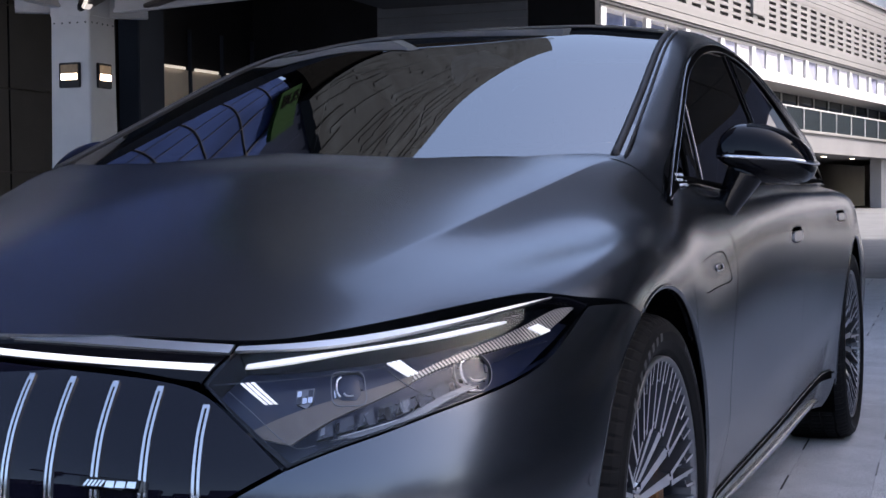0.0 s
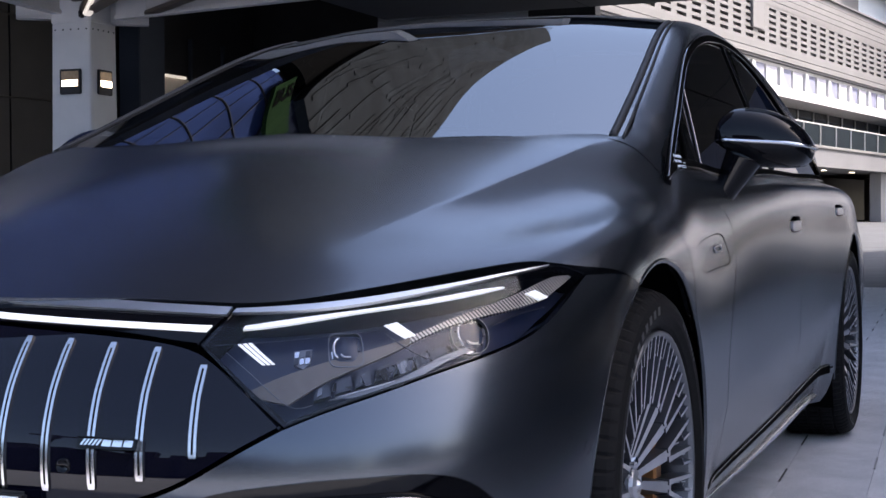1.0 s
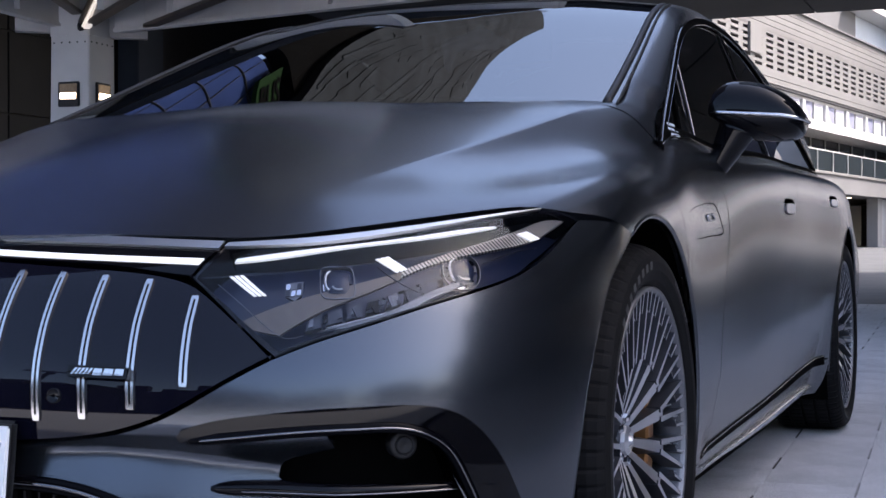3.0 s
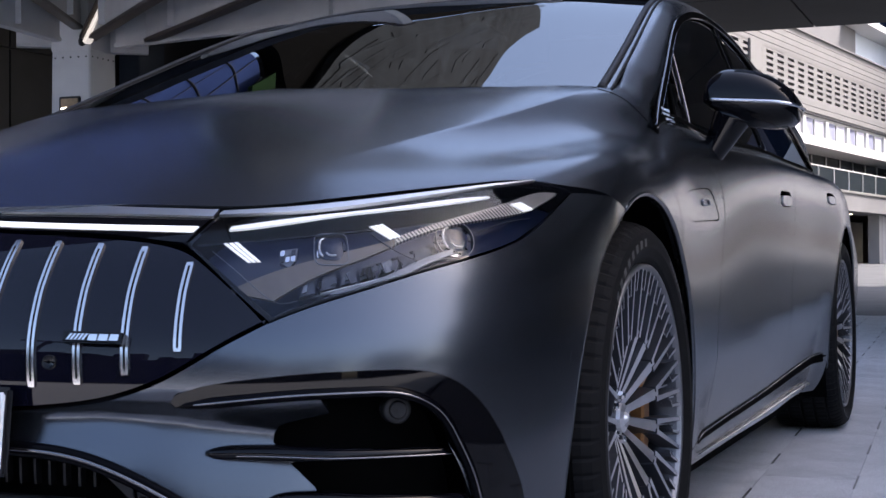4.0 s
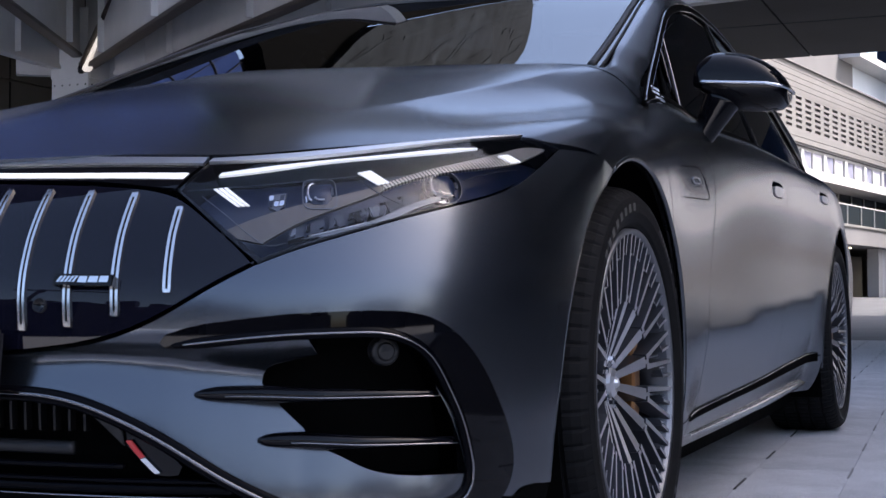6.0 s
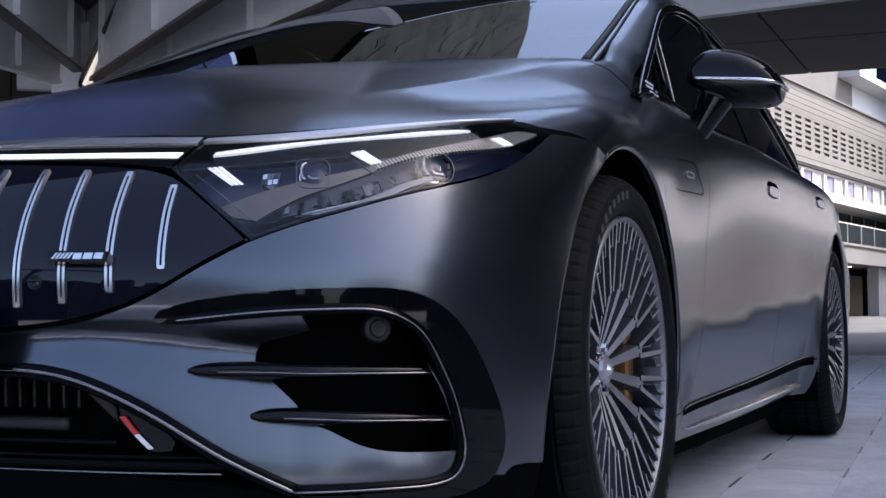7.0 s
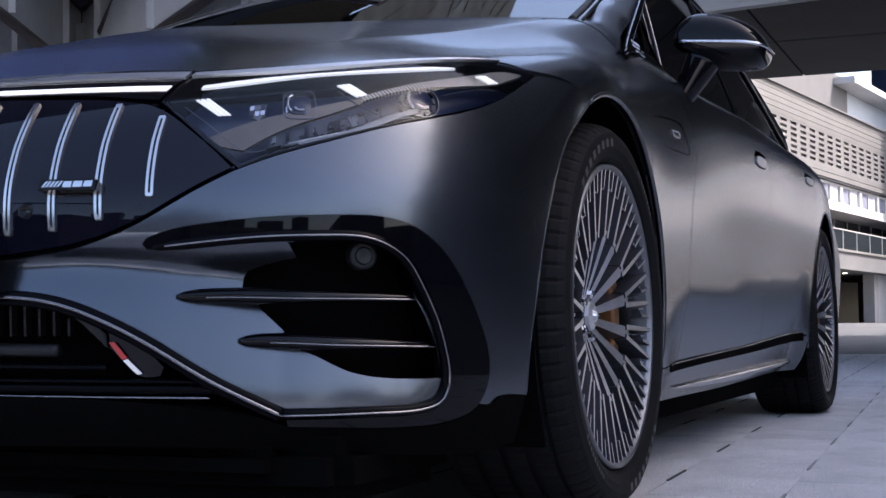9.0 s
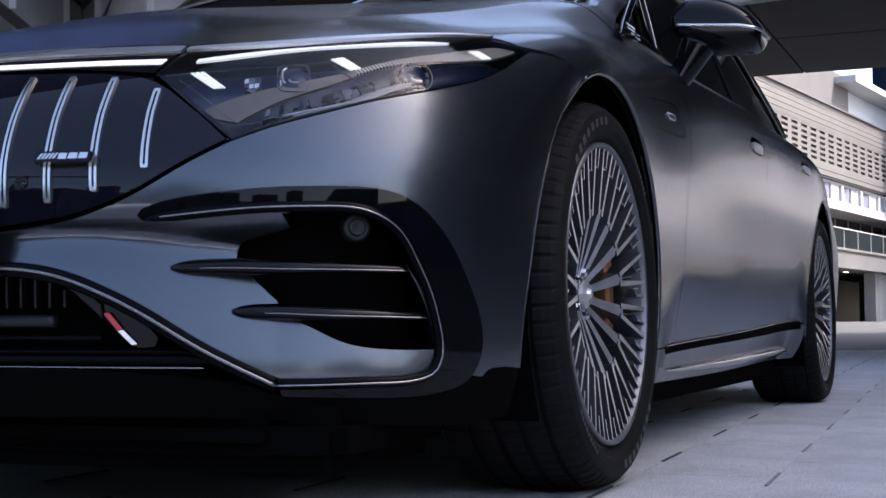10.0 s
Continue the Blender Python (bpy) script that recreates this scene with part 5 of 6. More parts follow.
    cal = bmesh.new()
    rings = []
    for i in range(10):   # one cast body, bent round the disc
        a = radians(-32 + 7 * i)
        rings.append([cal.verts.new((x, r * math.cos(a), r * math.sin(a))) for x, r in ((-0.142, 0.150), (-0.05, 0.150), (-0.045, 0.156), (-0.045, 0.194), (-0.052, 0.201), (-0.142, 0.201))])
    for p, q in zip(rings, rings[1:]):
        for k in range(6):
            cal.faces.new((p[k], p[(k + 1) % 6], q[(k + 1) % 6], q[k]))
    cal.faces.new(rings[0][::-1]), cal.faces.new(rings[-1])
    bmesh.ops.recalc_face_normals(cal, faces=cal.faces)
    mesh = bpy.data.meshes.new("caliper")
    cal.to_mesh(mesh)
    cal.free()
    made["caliper"] = mesh
    # raised marks in place of the maker's name and the size code
    made["marks"] = []
    for size, step_ in ((0.015, 5.6), (0.008, 2.6)):
        mesh = bpy.data.meshes.new("mark")
        bm = box((0.0012, size, radians(step_) * 0.333 * 0.5), (0.0126, 0.333, 0))
        bm.to_mesh(mesh)
        bm.free()
        mesh.materials.append(LETTER)
        made["marks"].append(mesh)
    return made


W = wheel_meshes()
for key in ("rim", "hub", "tyre", "disc", "nut"):
    W[key].shade_smooth() if key in ("rim", "hub") else None
for key, mat in (("rim", RIM_ALLOY), ("hub", ALLOY_DARK), ("cap", ALLOY), ("tyre", RUBBER), ("disc", BRAKE), ("nut", CHROME), ("caliper", BRONZE)):
    W[key].materials.append(mat)
W["rim"].materials.append(ALLOY_DARK)
for p in W["rim"].polygons:
    p.material_index = 1 if p.center.x < -0.005 else 0


def wheel(x, y, side, spin, camber):
    rim = new("wheel", W["rim"])
    rim.parent = car
    rim["label"] = "multi-spoke machined alloy wheel"
    turned = pose(0, 0, 0, spin, 0, 0)
    base = pose(x * side, y, 0.377, 0, -camber * side, 0 if side > 0 else 180)
    rim.matrix_basis = base @ turned

    def sub(name, mesh, m=Matrix()):
        ob = new(name, mesh)
        ob.parent = rim
        ob.matrix_basis = m
        return ob
    sub("tyre", W["tyre"])
    for start, count, step_, kind_ in ((96, 8, 5.6, 0), (40, 9, 2.6, 1), (-84, 8, 5.6, 0), (-140, 9, 2.6, 1)):
        for i in range(count):
            sub("sidewall_mark", W["marks"][kind_], pose(0, 0, 0, start + step_ * i, 0, 0))
    for s in W["spokes"]:
        sub("spoke", s)
    sub("hub", W["hub"])
    sub("hub_cap", W["cap"])
    sub("brake_disc", W["disc"])
    still = turned.inverted()
    sub("brake_caliper", W["caliper"], still if side > 0 else still @ pose(0, 0, 0, 180, 0, 0))
    for i in range(5):
        a = radians(72 * i)
        sub("wheel_bolt", W["nut"], Matrix.Translation((-0.052, 0.044 * math.cos(a), 0.044 * math.sin(a))))
    return rim


for side in (1, -1):
    wheel(0.953, 0.0, side, 0, 1.0)
    wheel(0.953, 3.21, side, 20, 1.0)


# ---------- the place: paving, a wing on a steel column, a bridge overhead, a long white wing behind ----------
def slab(name, size, at, mat, turn=(0, 0, 0), bevel=0.0, parent=None, label=""):
    return part(name, box(size, at, turn, bevel), mat, parent, label)


ground = part("ground", box((400, 400, 0.2), (0, 60, -0.113)), CONCRETE)
tagged(ground, "pale grey ground reaching to the distance", "ground", kind="structure")
paving = tagged(new("pavement"), "pale speckled concrete paving with dark slots in its joints", "pavement", kind="structure")

# the roadway climbs a little towards the white wing
road = tagged(slab("road", (120, 32.0, 0.02), (20, 27.9, 0.155), ASPHALT, (0.7, 0, 0)), "smooth grey-blue roadway", "road", kind="structure")
terrace = tagged(slab("terrace", (120, 160, 0.3), (20, 123.8, 0.212), ASPHALT), "grey-blue asphalt forecourt of the white wing", "road", kind="structure")

# out of view: dark ground added to darken what the nose corner mirrors
lane = tagged(slab("lane", (11.2, 33.2, 0.012), (8.4, 14.35, -0.002), DARK_SHEET), "dark asphalt lane beside the paving", "road", kind="structure")


# behind the viewer: pale ground added as a reflector for the lower bumper
court = tagged(slab("forecourt", (80, 50, 0.012), (0, -26.9, -0.002), BOUNCE_STONE), "sunlit pale stone forecourt", "pavement", kind="structure")

# ---- the white wing: runs away from the viewer ----
WING = pose(-11.5, 14.6, 0, 0, 0, -9.0)    # its face lies along local y, looking to local +x
LONG = 120.0
white_wing = tagged(new("office_wing"), "long white office wing with louvres, ribbon windows and glass balconies", "building")
white_wing.matrix_world = WING


def wing_box(name, size, at, mat, label="", bevel=0.0):
    return part(name, box(size, at, (0, 0, 0), bevel), mat, white_wing, label)


def wing_row(name, size, mat, places):
    """Alike pieces of the wing on one mesh."""
    mesh = bpy.data.meshes.new(name)
    bm = box(size)
    bm.to_mesh(mesh)
    bm.free()
    mesh.materials.append(mat)
    for at in places:
        o = new(name, mesh)
        o.parent, o.location = white_wing, at


Y0, Y1 = 13.9, LONG
mid_y, len_y = (Y0 + Y1) / 2, Y1 - Y0
wing_box("core", (4.0, len_y, 7.6), (-7.0, mid_y, 4.6), WHITE_PANEL)
wing_box("end_wall", (6.0, 0.5, 5.6), (-3.2, Y0 - 0.25, 6.0), WHITE_PANEL)
# set-back top storey: dull cladding, then pale glazing under a white roof edge
wing_box("upper_wall", (6, 32.0, 1.9), (-3.6, 30.1, 9.95), LOUVRE_GREY)
wing_box("upper_glazing", (5.6, 70.0, 1.3), (-3.5, 81.2, 9.75), PALE_GLASS)
wing_box("roof_edge", (7.0, 74.0, 0.28), (-3.2, 81.0, 10.55), FRAME)
# cladding courses above and below the louvres
COURSE = 0.212
for i in range(5):
    wing_box("cladding_course", (0.30, len_y, COURSE - 0.022), (-0.16, mid_y, 8.04 + COURSE * i), CLADDING)
for i in range(2):
    wing_box("cladding_course", (0.30, len_y, COURSE - 0.022), (-0.16, mid_y, 6.26 + COURSE * i), CLADDING)
# dark backing: the shadow between the slats is put into its colour
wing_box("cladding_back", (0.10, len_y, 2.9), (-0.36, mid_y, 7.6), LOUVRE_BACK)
wing_box("cladding_cap", (6.4, len_y, 0.06), (-3.1, mid_y, 9.02), CLADDING)
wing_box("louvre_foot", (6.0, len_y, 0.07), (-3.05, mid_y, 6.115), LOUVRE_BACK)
for i in range(7):
    wing_box("louvre_slat", (0.13, len_y, 0.105), (-0.075, mid_y, 6.62 + 0.2165 * i), CLADDING)
wing_row("louvre_post", (0.125, 0.46, 1.40), CLADDING, [(-0.076, Y0 + 0.3 + 1.2 * i, 7.27) for i in range(int(len_y / 1.2))])
wing_box("vent_box", (0.12, 1.2, 1.0), (0.02, 31.1, 7.5), CLADDING, bevel=0.02)
# ribbon windows between white piers
wing_box("head_band", (5.8, len_y, 0.10), (-3.1, mid_y, 6.03), FRAME)
wing_box("floor_band", (6.0, len_y, 0.36), (-3.0, mid_y, 5.09), FRAME)
wing_box("window_back", (0.2, 11.0, 0.74), (-0.65, 19.4, 5.63), BLUE_GLASS)
wing_box("window_back", (0.2, 95.0, 0.74), (-0.42, 72.4, 5.63), BLIND)
wing_row("window_pier", (0.12, 0.32, 0.74), FRAME, [(-0.20, 31.24 + 3.0 * i, 5.63) for i in range(-5, 29)])
wing_row("window_mullion", (0.06, 0.06, 0.74), FRAME, [(-0.23, 32.74 + 3.0 * i, 5.63) for i in range(-5, 29)])
wing_row("blind", (0.04, 1.2, 0.72), BLIND, [(-0.27, 33.45 + 3.0 * i, 5.63) for i in range(-2, 29)])
wing_row("pane", (0.03, 1.25, 0.72), PALE_PANE, [(-0.27, 32.02 + 3.0 * i, 5.63) for i in range(-1, 29)])
# glazed gallery with rails, its slab and soffit
wing_box("gallery_glass", (0.2, len_y, 1.6), (-1.5, mid_y, 4.1), GREEN_GLASS)
wing_row("gallery_mullion", (0.06, 0.06, 1.6), STEEL, [(-1.38, Y0 + 1.0 + 2.1 * i, 4.1) for i in range(int(len_y / 2.1))])
wing_box("gallery_transom", (0.05, len_y, 0.05), (-1.37, mid_y, 4.32), STEEL)
wing_box("balustrade", (0.03, len_y, 0.75), (0.22, mid_y, 3.72), GREEN_GLASS)
wing_box("balcony_rail", (0.06, len_y, 0.05), (0.23, mid_y, 4.12), STEEL)
wing_row("balustrade_post", (0.05, 0.05, 0.78), STEEL, [(0.25, Y0 + 0.6 + 2.1 * i, 3.72) for i in range(int(len_y / 2.1))])
wing_box("slab_edge", (7.0, len_y, 0.10), (-3.2, mid_y, 3.29), CLADDING)
wing_box("soffit", (6.9, len_y, 0.70), (-3.25, mid_y, 2.89), LOUVRE_GREY)
wing_row("downlight", (0.16, 0.22, 0.02), WARM_LIGHT, [(-1.0, 38.2 + 4.2 * i, 2.528) for i in range(-4, 10)])
wing_box("ground_floor_wall", (0.4, len_y, 2.3), (-5.0, mid_y, 1.45), DARK_WALL)
wing_box("ground_floor_pier", (0.5, 0.7, 2.3), (-0.65, 49.55, 1.45), WHITE_PANEL)
wing_box("ground_floor_wall_end", (0.4, 16.7, 2.3), (-0.72, 58.25, 1.45), FRAME)
wing_box("ground_floor_pier", (1.0, 0.9, 2.3), (-0.9, 22.0, 1.45), WHITE_PANEL)

# ---- bridge overhead ----
bridge = tagged(new("footbridge"), "dark panelled underside of a broad bridge overhead", "bridge")
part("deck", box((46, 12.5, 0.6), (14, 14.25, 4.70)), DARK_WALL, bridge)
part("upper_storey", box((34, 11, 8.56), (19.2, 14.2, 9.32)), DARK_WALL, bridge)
# unseen grey mass, added to dim the sky mirrored in hood and fender
part("stair_tower", box((2.8, 9, 11.0), (0.80, 14.2, 10.5)), DIMMER_FACE, bridge)
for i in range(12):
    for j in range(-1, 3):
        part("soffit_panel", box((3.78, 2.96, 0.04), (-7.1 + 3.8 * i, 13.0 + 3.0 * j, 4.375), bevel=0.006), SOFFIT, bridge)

# ---- wing on a steel column ----
hall = tagged(new("hall"), "dark-clad building hall with a ribbed grey upper front", "building")
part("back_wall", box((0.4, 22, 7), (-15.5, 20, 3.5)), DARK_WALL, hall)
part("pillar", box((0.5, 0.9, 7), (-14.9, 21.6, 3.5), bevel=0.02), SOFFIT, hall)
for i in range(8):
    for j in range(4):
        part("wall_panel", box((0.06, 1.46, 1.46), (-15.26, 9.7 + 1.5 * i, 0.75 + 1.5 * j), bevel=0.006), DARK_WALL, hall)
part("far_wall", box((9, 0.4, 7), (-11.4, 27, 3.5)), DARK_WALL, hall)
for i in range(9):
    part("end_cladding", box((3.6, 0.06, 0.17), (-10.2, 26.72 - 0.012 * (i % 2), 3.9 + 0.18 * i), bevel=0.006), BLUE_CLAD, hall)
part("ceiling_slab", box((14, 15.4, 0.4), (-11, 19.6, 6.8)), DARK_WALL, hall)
part("bright_window", box((0.05, 5.2, 1.5), (-15.27, 25.2, 3.05)), CREAM, hall)
for i in range(3):
    part("window_bar", box((0.08, 0.06, 2.2), (-15.22, 23.9 + 1.35 * i, 3.6)), SOFFIT, hall)
    part("ceiling_tube", box((0.06, 0.95, 0.06), (-15.2, 23.2 + 1.35 * i, 3.83), bevel=0.01), TUBE_LIGHT, hall)


def slanted_wall(name, outline, x0, x1, mat, parent):
    """A wall with a slanting outline, given as (y, z)."""
    bm, n = bmesh.new(), len(outline)
    rings = [[bm.verts.new((x, y_, z_)) for y_, z_ in outline] for x in (x0, x1)]
    bm.faces.new(rings[0]), bm.faces.new(rings[1][::-1])
    for i in range(n):
        bm.faces.new((rings[0][i], rings[1][i], rings[1][(i + 1) % n], rings[0][(i + 1) % n]))
    bmesh.ops.recalc_face_normals(bm, faces=bm.faces)
    return part(name, bm, mat, parent)


slanted_wall("lower_front", [(16.4, 6.6), (36.0, 6.6), (34.2, 18.7), (32.5, 18.7), (20.6, 12.5), (16.4, 12.5)], -10.45, -10.85, DARK, hall)
# slanting upper front: rough boards that climb along it
slanted_wall("upper_front", [(15.9, 12.6), (20.6, 12.6), (32.5, 18.8), (34.5, 25.2), (22.6, 20.3), (15.9, 17.2)], -10.25, -10.75, TOWER, hall)
dice = random.Random(5)
for i in range(150):
    f = (i + 0.5) / 150
    y_ = 16.2 + 17.0 * dice.random()
    low_ = np.interp(y_, [15.9, 20.6, 32.5], [12.6, 12.6, 18.8])
    top_ = np.interp(y_, [15.9, 22.6, 34.5], [17.2, 20.3, 25.2])
    z_ = low_ + (top_ - low_) * (0.04 + 0.92 * f)
    slope = math.degrees(math.atan2(0.52 if y_ > 20 else 0.3, 1)) + dice.uniform(-7, 7)
    long_ = min(dice.uniform(0.8, 3.4), 1.6 * (34.2 - y_), 1.8 * (y_ - 15.7))
    part("front_board", box((0.016 + 0.012 * dice.random(), max(long_, 0.3), 0.06 + 0.12 * dice.random()), (-10.235, y_, z_), (slope, 0, 0)), TOWER, hall)
glass_block = tagged(new("glass_block"), "blue glass office block with slim white mullions", "building")
part("curtain_wall", box((6, 19.9, 6.6), (-13.4, 5.65, 9.2)), BLOCK_GLASS, glass_block)
# unseen dark mass added to keep the sky out of the hood's reflection
slanted_wall("upper_wall", [(-4.3, 12.5), (20.5, 12.5), (20.5, 20.5), (30.0, 40.0), (-4.3, 40.0)], -10.5, -16.4, DARK_BLOCKER, glass_block)
for i in range(18):
    part("mullion", box((0.05, 0.016, 6.6), (-10.385, -3.0 + 1.05 * i, 9.2)), DARK_WALL, glass_block)
for i in range(6):
    part("transom", box((0.05, 19.9, 0.035), (-10.39, 5.65, 6.6 + 1.1 * i)), DARK_WALL, glass_block)

sign = tagged(slab("sign_board", (0.1, 0.85, 1.7), (-10.2, 15.0, 11.7), GREEN_SIGN, (24, 0, 0)), "green bus sign board on the glass block", "sign")
word = bpy.data.curves.new("sign_word", "FONT")
word.body, word.size, word.align_x, word.extrude, word.offset = "BUS", 0.62, "CENTER", 0.004, 0.012
word.materials.append(DARK)
letters = new("sign_word", word)
letters.parent = sign
letters.matrix_basis = pose(-10.13, 15.02, 11.75, 24, 0, 0) @ pose(0, 0, 0, 90, 0, -90) @ pose(0, 0, 0, 0, 0, 180) @ Matrix.Diagonal((0.7, 1.3, 1, 1))

column = tagged(new("steel_column"), "pale grey painted steel column with two square wall lamps", "column")
CX, CY = -8.55, 11.1
column.location = (CX, CY, 0)
turn = 2.0


def shaft(w0, w1, z0, z1, cham):
    bm = bmesh.new()
    rings = []
    for w, z in ((w0, z0), (w1, z1)):
        h = w / 2
        c = cham
        rings.append([bm.verts.new((*p, z)) for p in ((h, -h + c), (h, h - c), (h - c, h), (-h + c, h), (-h, h - c), (-h, -h + c), (-h + c, -h), (h - c, -h))])
    for k in range(8):
        bm.faces.new((rings[0][k], rings[0][(k + 1) % 8], rings[1][(k + 1) % 8], rings[1][k]))
    bm.faces.new(rings[0][::-1]), bm.faces.new(rings[1])
    bmesh.ops.recalc_face_normals(bm, faces=bm.faces)
    return bm


s = part("shaft", shaft(0.57, 0.52, 0.0, 3.1, 0.015), STEEL, column)
s.matrix_basis = pose(0, 0, 0, 0, 0, turn)
cap_ = part("head", shaft(0.54, 0.66, 3.1, 3.9, 0.02), STEEL, column)
cap_.matrix_basis = pose(0, 0, 0, 0, 0, turn)
for k in range(5):
    for face in (0, 1):
        r = part("rivet", box((0.02, 0.02, 0.02), bevel=0.006), DARK_WALL, column)
        r.matrix_basis = pose(0, 0, 0, 0, 0, turn) @ (pose(-0.21 + 0.105 * k, -0.262, 3.02) if face == 0 else pose(0.262, -0.21 + 0.105 * k, 3.02))
for face, spot in ((0, pose(0.0, -0.275, 2.42)), (1, pose(0.275, 0.0, 2.42, 0, 0, 90))):
    lamp = part("wall_lamp", box((0.29, 0.03, 0.29), bevel=0.01), DARK_WALL, column, "square bronze wall lamp, lit")
    lamp.matrix_basis = pose(0, 0, 0, 0, 0, turn) @ spot
    part("lamp_reflector", box((0.235, 0.01, 0.17), (0, -0.016, 0.035), bevel=0.004), BRASS, lamp)
    part("lamp_glow", box((0.225, 0.012, 0.075), (0, -0.02, -0.015), bevel=0.02), WARM_LIGHT, lamp)

for x, y, z, w, h, nm in ((-0.42, -0.32, 3.41, 0.46, 0.48, "bracket"), (0.42, 0.31, 3.36, 0.44, 0.46, "bracket")):
    plate_ = part(nm, box((w, 0.16, h), bevel=0.012), STEEL, column)
    plate_.matrix_basis = pose(x, y, z, 0, 0, 36.9)
    flange_ = part("bracket_flange", box((w + 0.005, 0.17, 0.02), bevel=0.008), STEEL, column)
    flange_.matrix_basis = pose(x, y, z - h / 2 - 0.01, 0, 0, 36.9)

# steel girders that fan out from the column's head: web, brown lower flange, stiffeners
for az, bottom, high, length, start, gx, gy in ((205, 3.5, 0.62, 9, 0.2, CX, CY), (-10, 3.12, 0.85, 9, 0.55, CX, CY), (-37, 3.13, 0.80, 8, 0.1, CX + 0.98, CY - 0.17), (-41, 3.20, 0.80, 8, 0.3, CX, CY), (-66, 3.33, 0.72, 7.5, 0.1, CX, CY), (-83, 3.15, 0.72, 6, 0.6, CX, CY), (-14, 3.98, 0.5, 10, 0.3, CX, CY + 0.6)):
    girder = tagged(new("steel_girder"), "pale grey steel girder with a dark lower flange", "girder", "girders on the column")
    girder.matrix_world = pose(gx, gy, bottom, 0, 0, az)
    part("web", box((length, 0.08, high), (length / 2 + start, 0, high / 2 + 0.045), bevel=0.006), STEEL, girder)
    part("lower_flange", box((length, 0.13, 0.045), (length / 2 + start, 0, 0.0225), bevel=0.006), STEEL if az in (-10, -83) else RUST_BROWN, girder)
    part("upper_flange", box((length, 0.13, 0.045), (length / 2 + start, 0, high + 0.0675), bevel=0.006), RUST_BROWN, girder)
    for q in range(2):
        part("stiffener", box((0.03, 0.22, high - 0.02), (start + 0.9 + 2.2 * q, 0, high / 2 + 0.045), bevel=0.004), STEEL, girder)
conduit = tagged(put("conduit", tube([(CX - 3.2, CY - 0.9, 3.86), (CX - 1.4, CY - 0.75, 3.84), (CX - 0.75, CY - 0.7, 3.83)], 0.075, 12), STEEL, None, smooth=True), "pale grey pipe below the girders", "pipe")
tube_lamp = tagged(new("strip_light"), "slim white tubular strip light below the girders, lit", "lamp")
low_, high_ = Vector((-8.33, 10.84, 3.19)), Vector((-7.58, 10.26, 3.62))
tube_lamp.matrix_world = look(low_, high_)   # local -z runs up along the lamp, local y faces up
reach_ = (high_ - low_).length
part("lamp_case", box((0.15, 0.06, reach_ * 1.9), (0, 0.05, -reach_ * 0.95), bevel=0.015), RUST_BROWN, tube_lamp)
part("lamp_tube", box((0.11, 0.06, reach_ * 0.86), (0, -0.035, -reach_ * 0.46), bevel=0.02), TUBE_LIGHT, tube_lamp)
part("end_cap", box((0.15, 0.09, 0.08), (0, 0.01, 0.02), bevel=0.015), DARK_WALL, tube_lamp)
for k in range(2):
    ball = lathe([(-0.03, 0.0), (-0.022, 0.02), (0.0, 0.03), (0.022, 0.02), (0.03, 0.0)], 14)
    ball.transform(Matrix.Translation((0, -0.03, -reach_ * (1.0 + 0.17 * k))) @ Matrix.Scale(1.0 - 0.35 * k, 4))
    put("bulb", ball, WARM_LIGHT, tube_lamp, smooth=True)

# ---- plain blocks round the open side of the court, seen only as reflections ----
for x, y_, w, d, h, a in ((-78, -22, 44, 14, 14, 80), (-68, -56, 44, 14, 12, 50), (-40, -68, 36, 14, 18, 14), (-16, -76, 26, 14, 16, 0), (4, -74, 24, 14, 17, 0), (30, -70, 54, 14, 9, -10), (60, -46, 62, 14, 9, -48), (76, -6, 50, 14, 8, -84)):
    blk = tagged(slab("court_building", (w, d, h), (0, 0, h / 2), COURT), "plain dark building across the court", "building", "buildings across the court")
    blk.matrix_world = pose(x, y_, 0, 0, 0, a)
for x, y_, w, h, z0 in ((-70, -50, 7, 4, 12), (-46, -66, 9, 5, 18), (-36, -66, 5, 3, 18), (-20, -74, 8, 6, 16), (-10, -74, 4, 3, 16), (2, -72, 9, 5, 17), (20, -69, 6, 5, 9), (34, -67, 9, 4, 9), (46, -62, 5, 6, 9)):
    tagged(slab("rooftop_box", (w, 6, h + 1), (x, y_, z0 + h / 2 - 0.5), COURT), "dark plant room on a flat roof", "building", "buildings across the court")
crane = tagged(new("tower_crane"), "slim tower crane beyond the roofs", "crane")
crane.matrix_world = pose(-46, -74, 0, 0, 0, -35)
part("mast", box((1.4, 1.4, 38), (0, 0, 19)), COURT, crane)
part("jib", box((26, 0.9, 1.0), (7, 0, 37.2)), COURT, crane)
part("cab", box((2.2, 2.0, 2.4), (0.4, 0, 35.4)), COURT, crane)
# unseen tall dark block added to shade the court, with ribbon windows and floor edges
shade_block = tagged(new("office_block"), "tall dark glazed office block that shades the court", "building")
part("body", box((2.6, 27.1, 27), (15.5, 17.45, 13.5)), BLOCK_FACE, shade_block)
# lower steps added to hide the bright sky from the bumper's corner
for y_, h in ((-2.4, 5.0), (-1.0, 8.0), (0.4, 11.5), (1.8, 15.0), (3.2, 19.0)):
    part("annex", box((2.4, 1.4, h), (15.6, y_, h / 2)), BLOCK_FACE, shade_block)
for i in range(8):
    part("window_ribbon", box((0.06, 26.6, 1.7), (14.18, 17.45, 2.0 + 3.3 * i), bevel=0.02), BLOCK_RIBBON, shade_block)
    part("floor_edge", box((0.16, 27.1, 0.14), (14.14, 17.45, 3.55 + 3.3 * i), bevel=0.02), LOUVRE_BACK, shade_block)
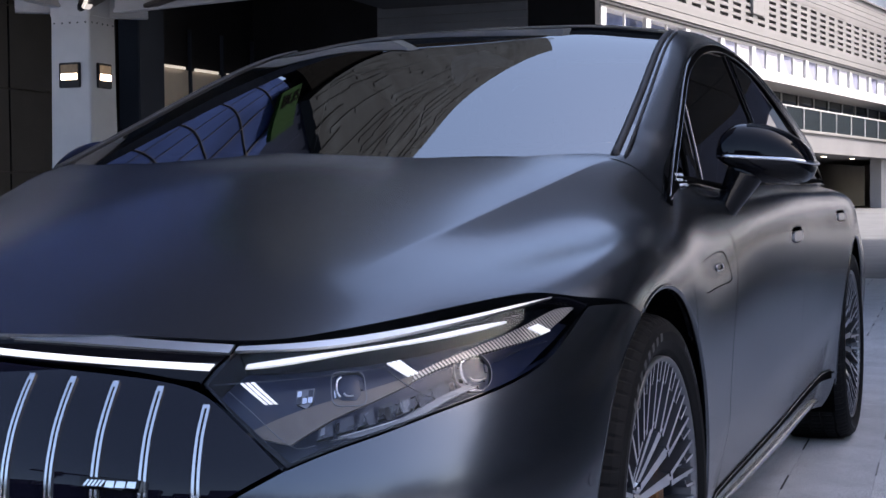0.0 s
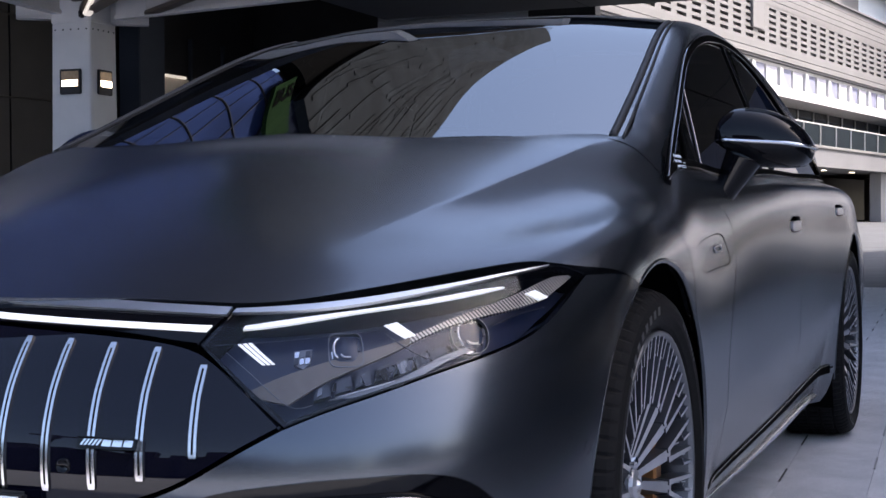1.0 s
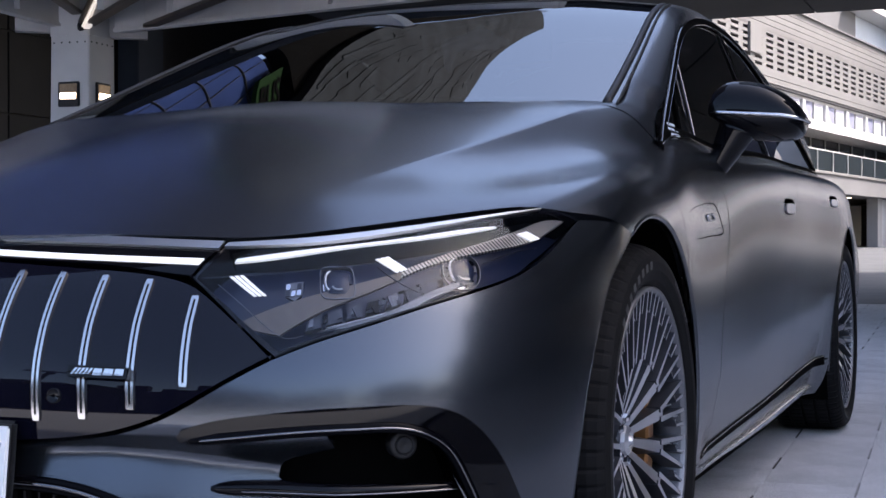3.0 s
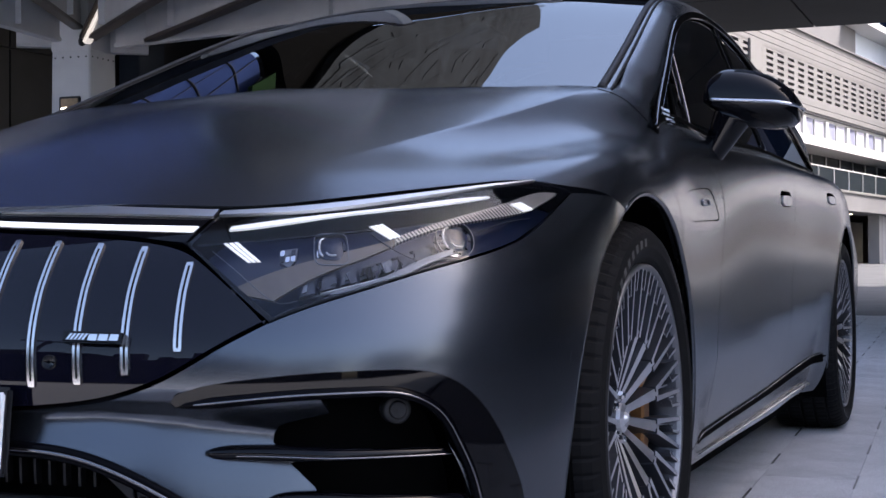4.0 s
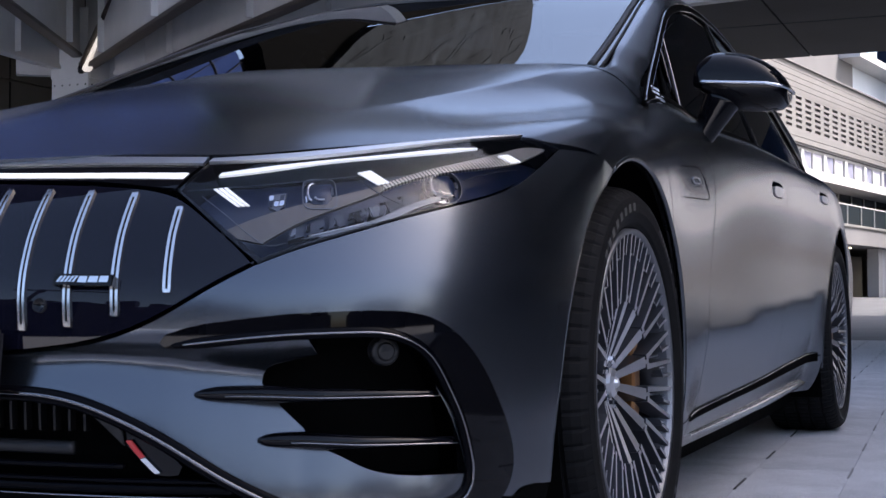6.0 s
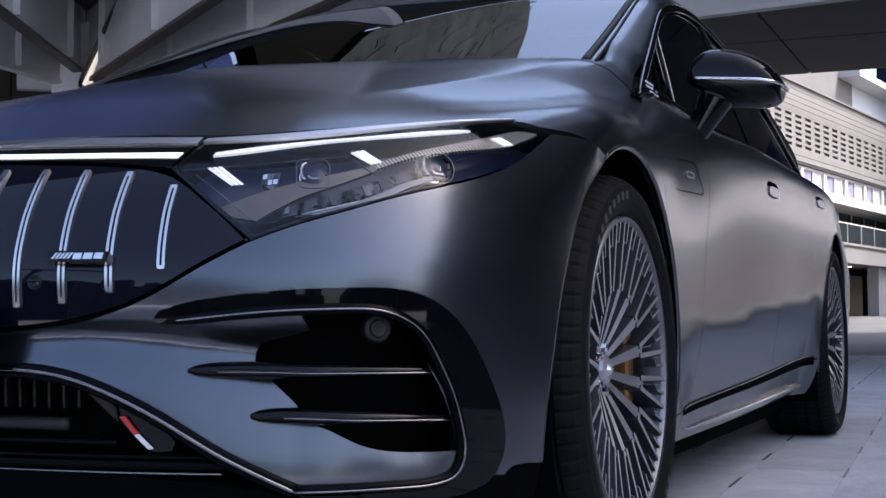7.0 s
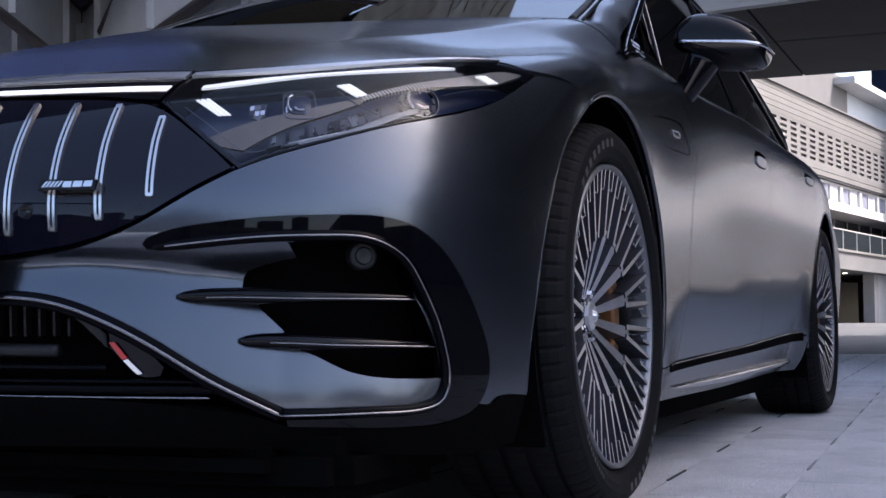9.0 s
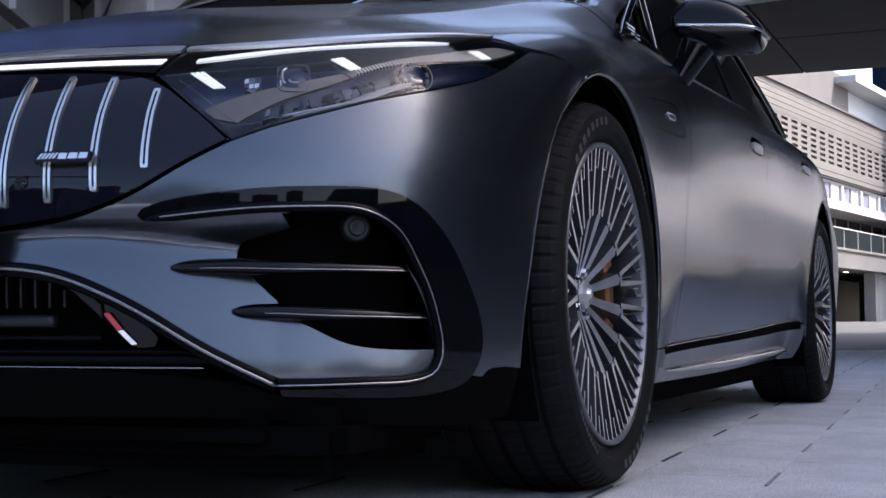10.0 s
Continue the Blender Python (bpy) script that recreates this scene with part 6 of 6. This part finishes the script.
# unseen block added so that its pale and dark bands mirror in the flank
far_block = tagged(new("beige_building"), "pale beige building over a dark glazed ground floor", "building")
far_block.matrix_world = pose(24, 88, 0, 0, 0, 48)
part("glazed_floor", box((58, 12, 2.2), (0, 6.3, 1.1)), BLOCK_RIBBON, far_block)
part("lower_storey", box((60, 13, 3.1), (0, 6.5, 3.75)), BLOCK_FACE, far_block)
part("upper_storey", box((60, 13, 4.6), (0, 6.5, 7.6)), BEIGE, far_block)
part("floor_band", box((60.4, 13.2, 0.4), (0, 6.5, 7.6)), FRAME, far_block)
part("top_storeys", box((59, 12, 16.1), (0, 6.6, 17.95)), DARK_BLOCKER, far_block)
part("stair_end", box((6.0, 13.6, 9.9), (-27.2, 6.4, 4.97)), BEIGE, far_block)
for i in range(12):
    part("window", box((1.8, 0.1, 1.5), (-27 + 4.9 * i, -0.02, 3.6), bevel=0.02), BLOCK_RIBBON, far_block)
    part("window", box((1.8, 0.1, 1.6), (-27 + 4.9 * i, -0.02, 8.7), bevel=0.02), BLUE_GLASS, far_block)

# ---- paving: long narrow slabs in running bond, with short open slots in every other length of joint ----
PITCH, RUN = 0.285, 0.765
PAVING = pose(1.215, 0.27, 0, 0, 0, 2.6)
slab_mesh = bpy.data.meshes.new("slab")
bm = box((PITCH - 0.0009, RUN - 0.0009, 0.05), (0, 0, -0.0255), bevel=0.0006, segments=1)
bm.to_mesh(slab_mesh)
bm.free()
slab_mesh.materials.append(CONCRETE)
slot_mesh = bpy.data.meshes.new("slot")
bm = box((0.0062, 0.24, 0.003))
bm.to_mesh(slot_mesh)
bm.free()
slot_mesh.materials.append(SLOT)
pale_slot = slot_mesh.copy()
pale_slot.materials[0] = JOINT
paving.matrix_world = PAVING
rest, rest_slots = bmesh.new(), bmesh.new()
for i in range(-34, 60):
    for j in range(-10, 34):
        x, y = (i + 0.5) * PITCH, (j + (0.57 if i % 2 else 0.0)) * RUN
        if -1 <= i <= 11 and -2 <= j <= 17:
            o = new("paving_slab", slab_mesh)
            o.parent, o.location = paving, (x, y, 0.0008 * math.sin(i * 12.9 + j * 7.3))
            o = new("slot", slot_mesh if i % 2 else pale_slot)
            o.parent, o.location = paving, (i * PITCH, y, 0.0008)
        elif -16 <= i <= 40 and -8 <= j <= 26:
            box((PITCH - 0.0009, RUN - 0.0009, 0.05), (x, y, -0.0255), (0, 0, 0), 0, rest)
            box((0.0062, 0.24, 0.003), (i * PITCH, y, 0.0008), (0, 0, 0), 0, rest_slots)
tagged(part("far_slabs", rest, CONCRETE, paving), kind="stuff")
tagged(part("far_slots", rest_slots, SLOT, paving), kind="stuff")
